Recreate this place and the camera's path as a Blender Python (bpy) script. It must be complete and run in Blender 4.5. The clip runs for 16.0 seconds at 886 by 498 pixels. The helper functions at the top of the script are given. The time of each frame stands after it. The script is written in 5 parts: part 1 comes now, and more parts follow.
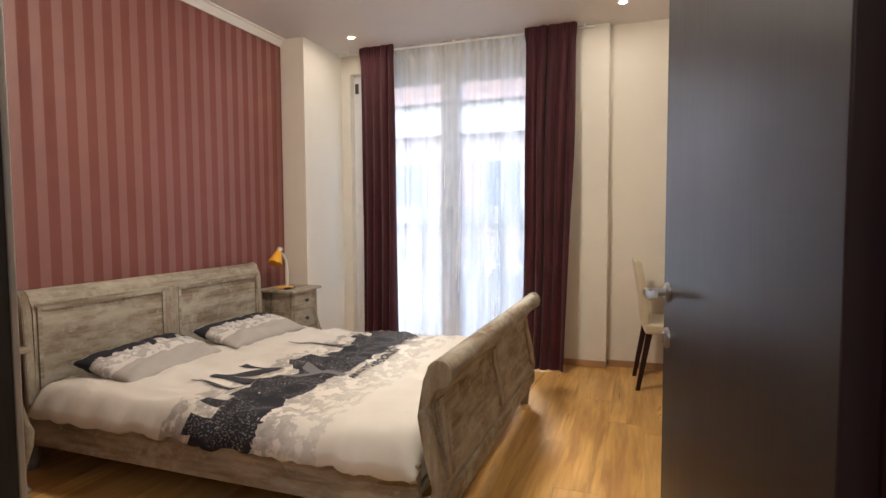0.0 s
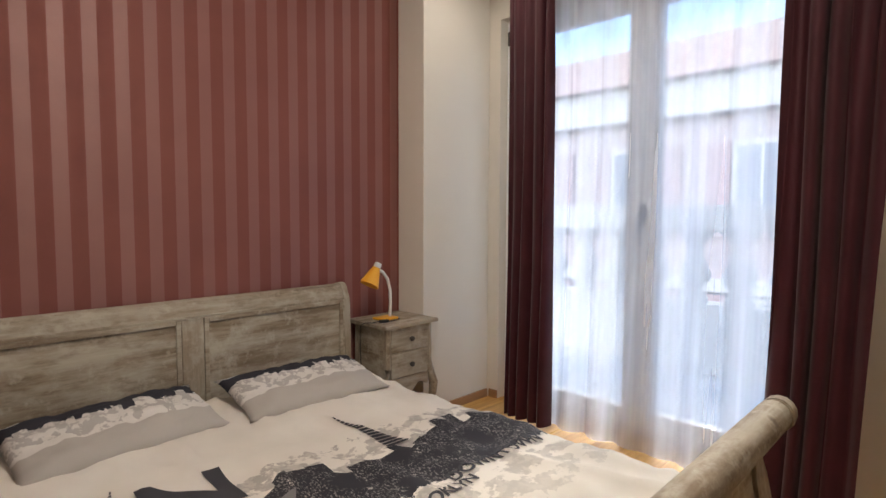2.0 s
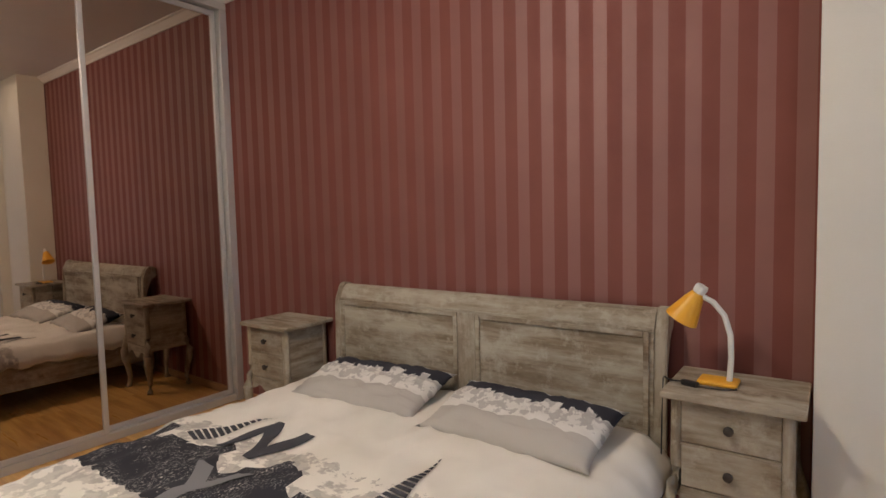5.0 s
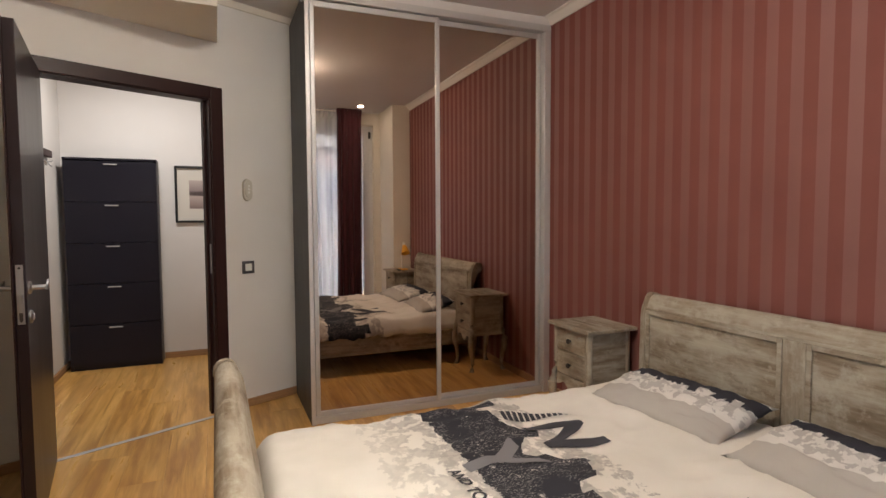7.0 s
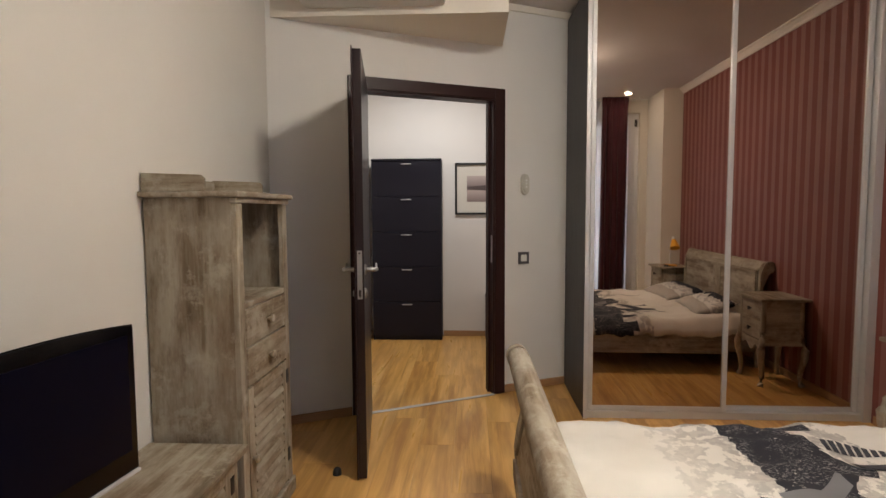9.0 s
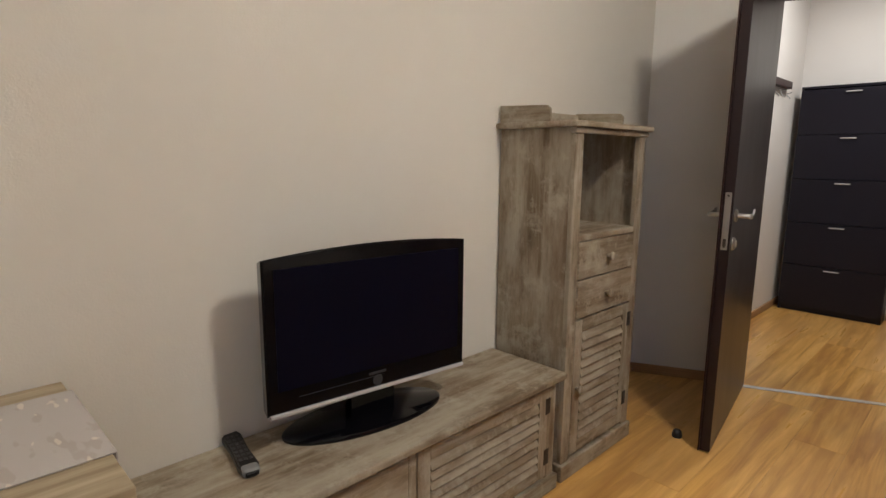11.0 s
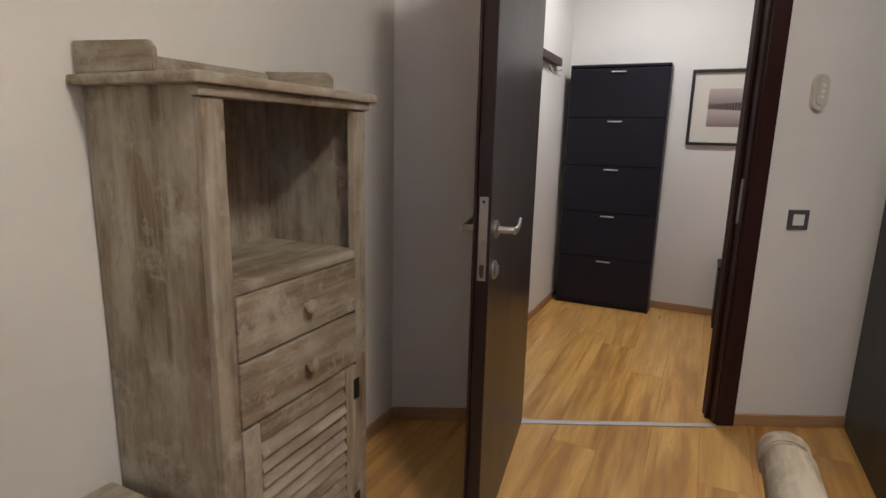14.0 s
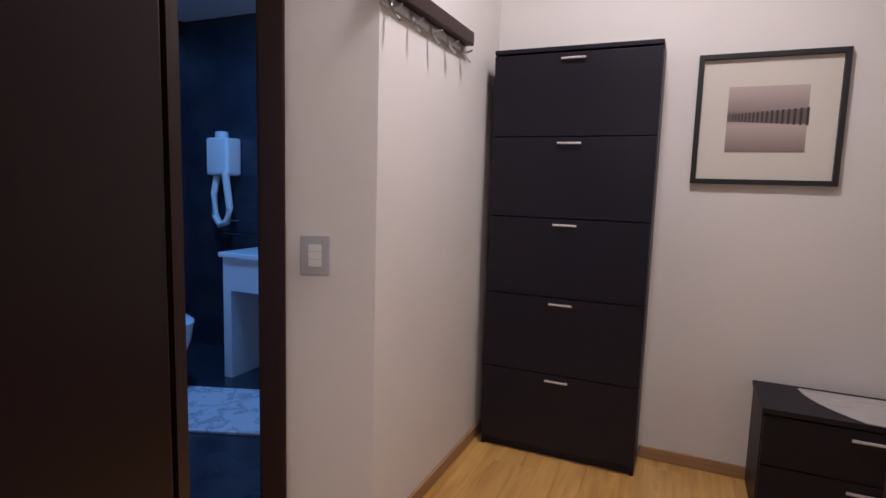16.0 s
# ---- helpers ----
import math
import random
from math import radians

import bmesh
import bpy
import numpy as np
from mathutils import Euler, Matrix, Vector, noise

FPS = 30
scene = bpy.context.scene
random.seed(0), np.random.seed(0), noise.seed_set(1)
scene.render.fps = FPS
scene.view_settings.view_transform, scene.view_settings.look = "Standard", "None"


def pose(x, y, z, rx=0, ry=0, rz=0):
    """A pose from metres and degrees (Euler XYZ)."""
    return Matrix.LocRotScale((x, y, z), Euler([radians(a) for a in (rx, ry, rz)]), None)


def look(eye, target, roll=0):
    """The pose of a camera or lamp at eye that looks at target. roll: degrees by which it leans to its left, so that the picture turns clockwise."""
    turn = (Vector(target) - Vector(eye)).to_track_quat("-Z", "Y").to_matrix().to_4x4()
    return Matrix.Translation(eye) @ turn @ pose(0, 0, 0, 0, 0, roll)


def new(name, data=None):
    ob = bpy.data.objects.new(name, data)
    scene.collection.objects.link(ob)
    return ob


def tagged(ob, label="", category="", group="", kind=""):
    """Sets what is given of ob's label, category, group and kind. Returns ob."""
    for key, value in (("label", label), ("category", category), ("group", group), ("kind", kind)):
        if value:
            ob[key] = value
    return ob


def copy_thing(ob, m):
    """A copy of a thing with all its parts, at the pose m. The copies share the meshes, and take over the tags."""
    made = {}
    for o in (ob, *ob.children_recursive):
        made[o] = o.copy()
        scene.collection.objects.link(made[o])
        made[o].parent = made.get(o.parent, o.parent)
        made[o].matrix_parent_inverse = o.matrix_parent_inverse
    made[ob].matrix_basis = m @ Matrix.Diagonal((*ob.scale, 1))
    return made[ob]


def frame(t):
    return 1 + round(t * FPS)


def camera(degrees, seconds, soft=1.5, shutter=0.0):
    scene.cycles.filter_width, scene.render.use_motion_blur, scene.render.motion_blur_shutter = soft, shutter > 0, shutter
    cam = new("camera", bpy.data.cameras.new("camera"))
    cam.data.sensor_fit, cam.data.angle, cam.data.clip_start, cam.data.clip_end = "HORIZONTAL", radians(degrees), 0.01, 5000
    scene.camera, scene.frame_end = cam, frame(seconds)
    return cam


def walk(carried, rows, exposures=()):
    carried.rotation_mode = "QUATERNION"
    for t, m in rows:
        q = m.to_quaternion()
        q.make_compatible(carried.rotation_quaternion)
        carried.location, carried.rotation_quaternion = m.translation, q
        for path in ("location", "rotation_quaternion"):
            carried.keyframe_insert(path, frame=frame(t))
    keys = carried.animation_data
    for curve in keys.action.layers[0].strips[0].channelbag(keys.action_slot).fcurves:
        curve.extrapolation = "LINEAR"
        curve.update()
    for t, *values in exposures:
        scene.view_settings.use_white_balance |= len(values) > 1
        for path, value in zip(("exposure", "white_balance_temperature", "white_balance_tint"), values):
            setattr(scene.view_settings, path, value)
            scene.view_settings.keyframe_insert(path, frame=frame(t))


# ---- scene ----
cam = camera(78.0, 16.0)
PATH = [
    (0, (-0.271, -0.722, 1.205), (-0.941, 1.159, 1.091), -0.3),
    (0.5, (-0.410, -0.389, 1.219), (-1.318, 1.387, 1.094), -0.1),
    (1, (-0.433, 0.031, 1.220), (-1.514, 1.707, 1.101), -0.1),
    (1.5, (-0.471, 0.465, 1.250), (-1.688, 2.048, 1.137), 0.1),
    (2, (-0.51, 0.944, 1.252), (-1.901, 2.376, 1.127), 0.2),
    (2.5, (-0.453, 1.417, 1.256), (-1.994, 2.686, 1.121), 0.5),
    (3, (-0.427, 1.959, 1.255), (-2.194, 2.884, 1.104), 0.2),
    (3.5, (-0.499, 2.487, 1.251), (-2.451, 2.899, 1.117), -0.3),
    (4, (-0.7, 2.914, 1.233), (-2.676, 2.632, 1.107), -1.0),
    (4.2, (-0.787, 3.025, 1.227), (-2.711, 2.492, 1.096), -1.0),
    (6.3, (-0.982, 3.379, 1.277), (-2.045, 1.688, 1.165), -0.5),
    (6.4, (-0.978, 3.386, 1.277), (-1.983, 1.661, 1.164), -0.3),
    (6.5, (-0.97, 3.378, 1.279), (-1.943, 1.634, 1.167), -0.4),
    (7, (-0.882, 3.36, 1.28), (-1.647, 1.515, 1.167), -0.3),
    (7.5, (-0.793, 3.347, 1.304), (-1.324, 1.423, 1.179), -0.2),
    (8, (-0.742, 3.345, 1.310), (-1.036, 1.370, 1.184), -0.3),
    (8.5, (-0.711, 3.372, 1.308), (-0.818, 1.378, 1.183), -0.3),
    (9, (-0.706, 3.345, 1.297), (-0.603, 1.352, 1.155), -0.3),
    (9.5, (-0.748, 3.290, 1.254), (-0.407, 1.328, 1.066), -0.3),
    (10, (-0.818, 3.166, 1.234), (-0.076, 1.321, 1.020), -0.6),
    (10.2, (-0.836, 3.145, 1.236), (0.111, 1.397, 1.018), -0.5),
    (12.3, (-1.062, 3.126, 1.251), (0.497, 1.977, 0.751), 0.5),
    (12.5, (-1.032, 3.063, 1.254), (0.523, 1.912, 0.748), 0.7),
    (13, (-0.861, 2.871, 1.262), (0.55, 1.542, 0.768), 1.2),
    (13.5, (-0.769, 2.593, 1.251), (0.321, 0.978, 0.801), 1.6),
    (14, (-0.709, 2.172, 1.263), (0.131, 0.402, 0.862), 1.4),
    (14.5, (-0.645, 1.727, 1.279), (-0.007, -0.135, 0.926), 1.8),
    (15, (-0.654, 1.25, 1.24), (-0.105, -0.65, 0.937), 1.9),
    (15.5, (-0.626, 0.767, 1.258), (-0.064, -1.132, 0.977), 2.0),
    (16, (-0.536, 0.324, 1.211), (0.264, -1.495, 0.979), 1.7),
]
# seconds, stops, kelvin, tint
EXPOSURES = [(0, 2.2, 6500, 10), (1, 1.88, 6400, 10), (2, 1.85, 6300, 10), (3, 1.85, 6200, 10), (4, 1.85, 6250, 10), (6.5, 2.15, 6450, 10), (8, 2.05, 6400, 10), (10, 2.05, 6300, 7), (13, 1.97, 6150, 8), (14.2, 2.02, 6000, 10), (15, 1.95, 6000, 20), (16, 1.98, 6200, 22)]
walk(cam, [(t, look(eye, target, roll)) for t, eye, target, roll in PATH], EXPOSURES)


# ---- light ----
world = bpy.data.worlds.new("world")
scene.world = world
world.use_nodes = True
wn = world.node_tree
sky = wn.nodes.new("ShaderNodeTexSky")
sky.sky_type = "NISHITA"
sky.sun_disc = False
sky.sun_elevation, sky.sun_rotation = radians(38), radians(200)
cloud = wn.nodes.new("ShaderNodeHueSaturation")
cloud.inputs["Saturation"].default_value = 0.95
wn.links.new(sky.outputs[0], cloud.inputs["Color"])
wn.links.new(cloud.outputs[0], wn.nodes["Background"].inputs[0])
wn.nodes["Background"].inputs[1].default_value = 0.128

sun_data = bpy.data.lights.new("sun", "SUN")
sun_data.energy, sun_data.angle, sun_data.color = 0.6, radians(12), (1.0, 0.96, 0.9)
sun = new("sun", sun_data)
sun.matrix_world = pose(0, 0, 8, 52, 0, 200)


def disc_lamp(name, place, radius, watts, colour):
    data = bpy.data.lights.new(name, "AREA")
    data.shape, data.size, data.energy, data.color = "DISK", radius * 2, watts, colour
    ob = new(name, data)
    ob.matrix_world = look(place, (place[0], place[1] + 0.0001, 0))
    return ob


WARM = (1.0, 0.89, 0.76)
SPOTS = [(-2.52, 3.36), (-0.39, 3.36)]
DOME = (-1.38, 1.80)
for sx, sy in SPOTS:
    disc_lamp("spot_lamp", (sx, sy, 2.675), 0.035, 0.55, WARM)
disc_lamp("hall_lamp", (-0.40, -1.27, 2.62), 0.12, 4.8, (1.0, 0.94, 0.90))
disc_lamp("bath_lamp", (1.7, -1.6, 2.262), 0.15, 5, (0.13, 0.42, 1.0))

# ---- materials ----


def principled(name, colour, rough=0.6, metal=0.0, spec=0.5):
    m = bpy.data.materials.new(name)
    m.use_nodes = True
    b = m.node_tree.nodes["Principled BSDF"]
    b.inputs["Base Color"].default_value = (*colour, 1)
    b.inputs["Roughness"].default_value = rough
    b.inputs["Metallic"].default_value = metal
    b.inputs["Specular IOR Level"].default_value = spec
    return m


class Net:
    """Short forms for building a node tree."""

    def __init__(self, m):
        self.m, self.t = m, m.node_tree
        self.bsdf = m.node_tree.nodes["Principled BSDF"]

    def node(self, kind, **values):
        n = self.t.nodes.new("ShaderNode" + kind)
        for key, v in values.items():
            n.inputs[key.replace("_", " ")].default_value = v
        return n

    def link(self, a, b):
        self.t.links.new(a, b)

    def coords(self, scale=(1, 1, 1), random_shift=False, rot=(0, 0, 0)):
        tc, mp = self.node("TexCoord"), self.node("Mapping")
        mp.inputs["Scale"].default_value = scale
        mp.inputs["Rotation"].default_value = rot
        self.link(tc.outputs["Object"], mp.inputs["Vector"])
        if random_shift:
            info, mul = self.node("ObjectInfo"), self.node("VectorMath")
            mul.operation = "SCALE"
            mul.inputs[0].default_value = (37.0, 53.0, 29.0)
            self.link(info.outputs["Random"], mul.inputs["Scale"])
            self.link(mul.outputs[0], mp.inputs["Location"])
        return mp.outputs[0]

    def noise(self, vec, scale, detail=4.0, rough=0.55):
        n = self.node("TexNoise", Scale=scale, Detail=detail, Roughness=rough)
        self.link(vec, n.inputs["Vector"])
        return n.outputs["Fac"]

    def ramp(self, fac, stops):
        r = self.node("ValToRGB")
        e = r.color_ramp.elements
        while len(e) < len(stops):
            e.new(0.5)
        for el, (p, c) in zip(e, stops):
            el.position, el.color = p, (*c, 1) if len(c) == 3 else c
        self.link(fac, r.inputs[0])
        return r.outputs[0]

    def grey(self, fac, lo, hi, a=0.0, b=1.0):
        r = self.node("MapRange")
        r.inputs[1].default_value, r.inputs[2].default_value = lo, hi
        r.inputs[3].default_value, r.inputs[4].default_value = a, b
        self.link(fac, r.inputs[0])
        return r.outputs[0]

    def mix(self, fac, a, b, mode="MIX"):
        n = self.node("Mix")
        n.data_type, n.blend_type = "RGBA", mode
        for sock, v in ((n.inputs[0], fac), (n.inputs[6], a), (n.inputs[7], b)):
            if isinstance(v, (int, float)):
                sock.default_value = v
            elif isinstance(v, tuple):
                sock.default_value = (*v, 1)
            else:
                self.link(v, sock)
        return n.outputs[2]

    def maths(self, op, a, b=0.0):
        n = self.node("Math")
        n.operation = op
        for sock, v in ((n.inputs[0], a), (n.inputs[1], b)):
            if isinstance(v, (int, float)):
                sock.default_value = v
            else:
                self.link(v, sock)
        return n.outputs[0]

    def axis(self, vec, i):
        n = self.node("SeparateXYZ")
        self.link(vec, n.inputs[0])
        return n.outputs[i]

    def bump(self, height, strength, distance=0.01):
        n = self.node("Bump", Strength=strength, Distance=distance)
        self.link(height, n.inputs["Height"])
        self.link(n.outputs[0], self.bsdf.inputs["Normal"])

    def base(self, c):
        self.link(c, self.bsdf.inputs["Base Color"])

    def rough(self, v):
        self.link(v, self.bsdf.inputs["Roughness"])


def plaster(name, colour, tint=0.05):
    m = principled(name, colour, 0.75, spec=0.25)
    n = Net(m)
    v = n.coords()
    big = n.noise(v, 1.3, 3)
    dark = tuple(c * (1 - tint) for c in colour)
    n.base(n.mix(n.grey(big, 0.35, 0.7), dark, colour))
    n.bump(n.maths("ADD", n.noise(v, 190, 3), n.noise(v, 34, 3)), 0.2, 0.002)
    n.rough(n.grey(n.noise(v, 4), 0.3, 0.7, 0.66, 0.82))
    return m


def weathered_wood(name, along, base=(0.255, 0.203, 0.142), dark=(0.128, 0.086, 0.052), pale=(0.47, 0.42, 0.335)):
    """White-washed, brushed pine; the grain runs along the given axis of the object."""
    m = principled(name, base, 0.7, spec=0.25)
    n = Net(m)
    s = [26.0, 26.0, 26.0]
    s["xyz".index(along)] = 2.2
    v = n.coords(tuple(s), True)
    q = [1.6, 1.6, 1.6]
    q["xyz".index(along)] = 0.55
    plain = n.coords((1, 1, 1), True)
    drawn = n.coords(tuple(q), True)
    grain = n.noise(v, 1.0, 6, 0.65)
    wash = n.noise(drawn, 5.0, 5, 0.65)
    worn = n.noise(drawn, 9.0, 4, 0.7)
    c = n.ramp(grain, [(0.26, dark), (0.46, base), (0.72, pale)])
    c = n.mix(n.grey(wash, 0.43, 0.60, 0.0, 0.65), c, pale)
    c = n.mix(n.grey(worn, 0.53, 0.68, 0.0, 0.5), c, dark)
    c = n.mix(n.grey(n.noise(plain, 13.0, 5, 0.7), 0.56, 0.65, 0.0, 0.6), c, pale)
    bare = n.noise(drawn, 3.2, 6, 0.7)
    c = n.mix(n.grey(bare, 0.52, 0.66, 0.0, 0.5), c, (0.205, 0.138, 0.086))
    brushed = n.noise(plain, 5.5, 7, 0.75)
    c = n.mix(n.grey(brushed, 0.53, 0.64, 0.0, 0.6), c, (0.50, 0.455, 0.37))
    vor = n.node("TexVoronoi", Scale=2.6)
    n.link(plain, vor.inputs["Vector"])
    knot = n.grey(vor.outputs["Distance"], 0.02, 0.055, 0.8, 0.0)
    c = n.mix(knot, c, (0.10, 0.07, 0.05))
    n.base(c)
    n.bump(n.maths("ADD", grain, worn), 0.25, 0.004)
    n.rough(n.grey(grain, 0.3, 0.7, 0.8, 0.58))
    return m


def dark_veneer(name, colour, along, rough=0.38, spec=0.25, figure=1.0):
    m = principled(name, colour, rough, spec=spec)
    n = Net(m)
    s = [150.0, 150.0, 150.0]
    s["xyz".index(along)] = 4.0
    v = n.coords(tuple(s))
    g = n.noise(v, 1.0, 5, 0.6)
    n.base(n.mix(n.grey(g, 0.3, 0.7), tuple(c * (1 - 0.18 * figure) for c in colour), tuple(c * (1 + 0.15 * figure) for c in colour)))
    n.bump(g, 0.025 * figure * figure, 0.001)
    smear = n.noise(n.coords((3.0, 3.0, 1.2)), 1.0, 3)
    n.rough(n.maths("ADD", n.grey(g, 0.3, 0.7, rough - 0.05 * figure, rough + 0.1 * figure), n.grey(smear, 0.3, 0.7, 0.0, 0.06)))
    return m


def fabric(name, colour, tint=0.2, weave=900.0, rough=0.85):
    m = principled(name, colour, rough, spec=0.2)
    n = Net(m)
    v = n.coords()
    n.base(n.mix(n.grey(n.noise(v, 6, 4), 0.3, 0.7), tuple(c * (1 - tint) for c in colour), colour))
    n.bump(n.noise(v, weave, 2), 0.15, 0.001)
    m.node_tree.nodes["Principled BSDF"].inputs["Sheen Weight"].default_value = 0.15
    return m


def metal(name, colour, rough=0.3):
    m = principled(name, colour, rough, 1.0)
    n = Net(m)
    n.rough(n.grey(n.noise(n.coords(), 40, 3), 0.3, 0.7, rough * 0.8, rough * 1.3))
    return m


CREAM = plaster("cream_paint", (0.80, 0.75, 0.66))
WHITE_PAINT = plaster("white_paint", (0.80, 0.78, 0.75))
IVORY_PAINT = plaster("ivory_paint", (0.80, 0.765, 0.705))
HALL_PAINT = plaster("hall_paint", (0.80, 0.77, 0.73))
CEILING_PAINT = plaster("ceiling_paint", (0.74, 0.70, 0.68))
PVC = principled("white_pvc", (0.82, 0.83, 0.84), 0.35)
WENGE_Z = dark_veneer("wenge_upright", (0.032, 0.012, 0.011), "z", 0.36, 0.3)
WENGE_LEAF = dark_veneer("wenge_leaf", (0.018, 0.009, 0.011), "z", 0.30, 0.38, 0.3)
WENGE_X = dark_veneer("wenge_level", (0.032, 0.012, 0.011), "x", 0.36, 0.3)
BLACK_BROWN = dark_veneer("black_brown_board", (0.009, 0.0075, 0.014), "x", 0.40, 0.3, 0.5)
ANTHRACITE = dark_veneer("anthracite_board", (0.05, 0.05, 0.055), "z", 0.4)
WOOD_Y = weathered_wood("limewashed_wood_y", "y")
WOOD_X = weathered_wood("limewashed_wood_x", "x")
WOOD_Z = weathered_wood("limewashed_wood_z", "z")
STEEL = metal("brushed_steel", (0.46, 0.45, 0.44), 0.36)
ALU = metal("silver_aluminium", (0.60, 0.585, 0.57), 0.42)
ALU.node_tree.nodes["Principled BSDF"].inputs["Metallic"].default_value = 0.45
CHROME = metal("chrome", (0.8, 0.8, 0.8), 0.1)
IRON = metal("dark_iron", (0.10, 0.09, 0.085), 0.55)
BLACK_GLOSS = principled("black_gloss", (0.004, 0.004, 0.006), 0.12, spec=0.35)
DARK_GREY = principled("dark_grey_plastic", (0.05, 0.05, 0.055), 0.4)
SCREEN = principled("screen_black", (0.004, 0.004, 0.012), 0.30, spec=0.12)
BLACK_PLASTIC = principled("black_plastic", (0.015, 0.015, 0.016), 0.45)
SWITCH_GREY = principled("slate_plastic", (0.085, 0.082, 0.09), 0.4)
GREY_PLASTIC = principled("grey_plastic", (0.25, 0.26, 0.27), 0.45)
WHITE_PLASTIC = principled("white_plastic", (0.78, 0.78, 0.74), 0.4)
IVORY_PLASTIC = principled("ivory_plastic", (0.60, 0.57, 0.50), 0.45)
YELLOW = principled("yellow_plastic", (0.85, 0.42, 0.03), 0.4)
PORCELAIN = principled("porcelain", (0.8, 0.82, 0.84), 0.15)
BURGUNDY = fabric("burgundy_satin", (0.062, 0.011, 0.017), 0.3, 1200, 0.55)
LINEN = fabric("cream_cotton", (0.78, 0.74, 0.68), 0.06)
CREAM_LEATHER = principled("cream_leatherette", (0.62, 0.55, 0.40), 0.5)
MIRROR = principled("bronze_mirror", (0.56, 0.47, 0.40), 0.015, 1.0)
GLASS = bpy.data.materials.new("window_glass")
GLASS.use_nodes = True
gt = GLASS.node_tree
gb = gt.nodes["Principled BSDF"]
gb.inputs["Transmission Weight"].default_value, gb.inputs["Roughness"].default_value, gb.inputs["IOR"].default_value = 1.0, 0.0, 1.05
gb.inputs["Base Color"].default_value = (0.97, 0.99, 1, 1)


def sheer_material():
    m = bpy.data.materials.new("sheer_voile")
    m.use_nodes = True
    t = m.node_tree
    t.nodes.remove(t.nodes["Principled BSDF"])
    out = t.nodes["Material Output"]
    clear, thin, diff = t.nodes.new("ShaderNodeBsdfTransparent"), t.nodes.new("ShaderNodeBsdfTranslucent"), t.nodes.new("ShaderNodeBsdfDiffuse")
    thin.inputs[0].default_value = diff.inputs[0].default_value = (0.80, 0.88, 1.0, 1)
    a, b = t.nodes.new("ShaderNodeMixShader"), t.nodes.new("ShaderNodeMixShader")
    a.inputs[0].default_value, b.inputs[0].default_value = 0.36, 0.66
    # the gathers lie denser in upright streaks
    tc, mp, streak, dense = t.nodes.new("ShaderNodeTexCoord"), t.nodes.new("ShaderNodeMapping"), t.nodes.new("ShaderNodeTexNoise"), t.nodes.new("ShaderNodeMapRange")
    mp.inputs["Scale"].default_value = (9.0, 0.0, 0.22)
    streak.inputs["Scale"].default_value, streak.inputs["Detail"].default_value = 1.0, 3.0
    dense.inputs[1].default_value, dense.inputs[2].default_value = 0.35, 0.68
    dense.inputs[3].default_value, dense.inputs[4].default_value = 0.27, 0.68
    t.links.new(tc.outputs["Object"], mp.inputs["Vector"])
    t.links.new(mp.outputs[0], streak.inputs["Vector"])
    t.links.new(streak.outputs["Fac"], dense.inputs[0])
    t.links.new(dense.outputs[0], b.inputs[0])
    t.links.new(thin.outputs[0], a.inputs[1])
    t.links.new(diff.outputs[0], a.inputs[2])
    t.links.new(clear.outputs[0], b.inputs[1])
    t.links.new(a.outputs[0], b.inputs[2])
    t.links.new(b.outputs[0], out.inputs[0])
    return m


SHEER = sheer_material()


def wallpaper_material():
    """Wine-coloured paper, matt and satin stripes 57 mm wide running upright."""
    m = principled("striped_wallpaper", (0.25, 0.09, 0.08), 0.6)
    n = Net(m)
    v = n.coords()
    phase = n.maths("FRACT", n.maths("MULTIPLY", n.maths("ADD", n.axis(v, 1), 0.076), 1 / 0.1155))
    stripe = n.maths("LESS_THAN", phase, 0.48)
    dots = n.node("TexVoronoi", Scale=190.0)
    dots.inputs["Randomness"].default_value = 0.15
    n.link(v, dots.inputs["Vector"])
    blot = n.noise(v, 3.0, 4)
    a = n.mix(n.grey(blot, 0.3, 0.7), (0.196, 0.063, 0.052), (0.230, 0.078, 0.063))
    b = n.mix(n.grey(blot, 0.3, 0.7), (0.226, 0.083, 0.068), (0.262, 0.100, 0.083))
    n.base(n.mix(stripe, a, b))
    n.rough(n.maths("ADD", n.maths("MULTIPLY", stripe, -0.12), 0.68))
    n.link(n.maths("ADD", n.maths("MULTIPLY", stripe, 0.75), 0.25), n.bsdf.inputs["Specular IOR Level"])
    n.link(n.maths("MULTIPLY", stripe, 0.16), n.bsdf.inputs["Metallic"])
    n.bump(dots.outputs["Distance"], 0.12, 0.001)
    tan = n.node("Tangent")
    tan.direction_type, tan.axis = "RADIAL", "Z"
    n.link(tan.outputs[0], n.bsdf.inputs["Tangent"])
    n.bsdf.inputs["Anisotropic"].default_value = 0.5
    n.bsdf.inputs["Anisotropic Rotation"].default_value = 0.25
    return m


WALLPAPER = wallpaper_material()


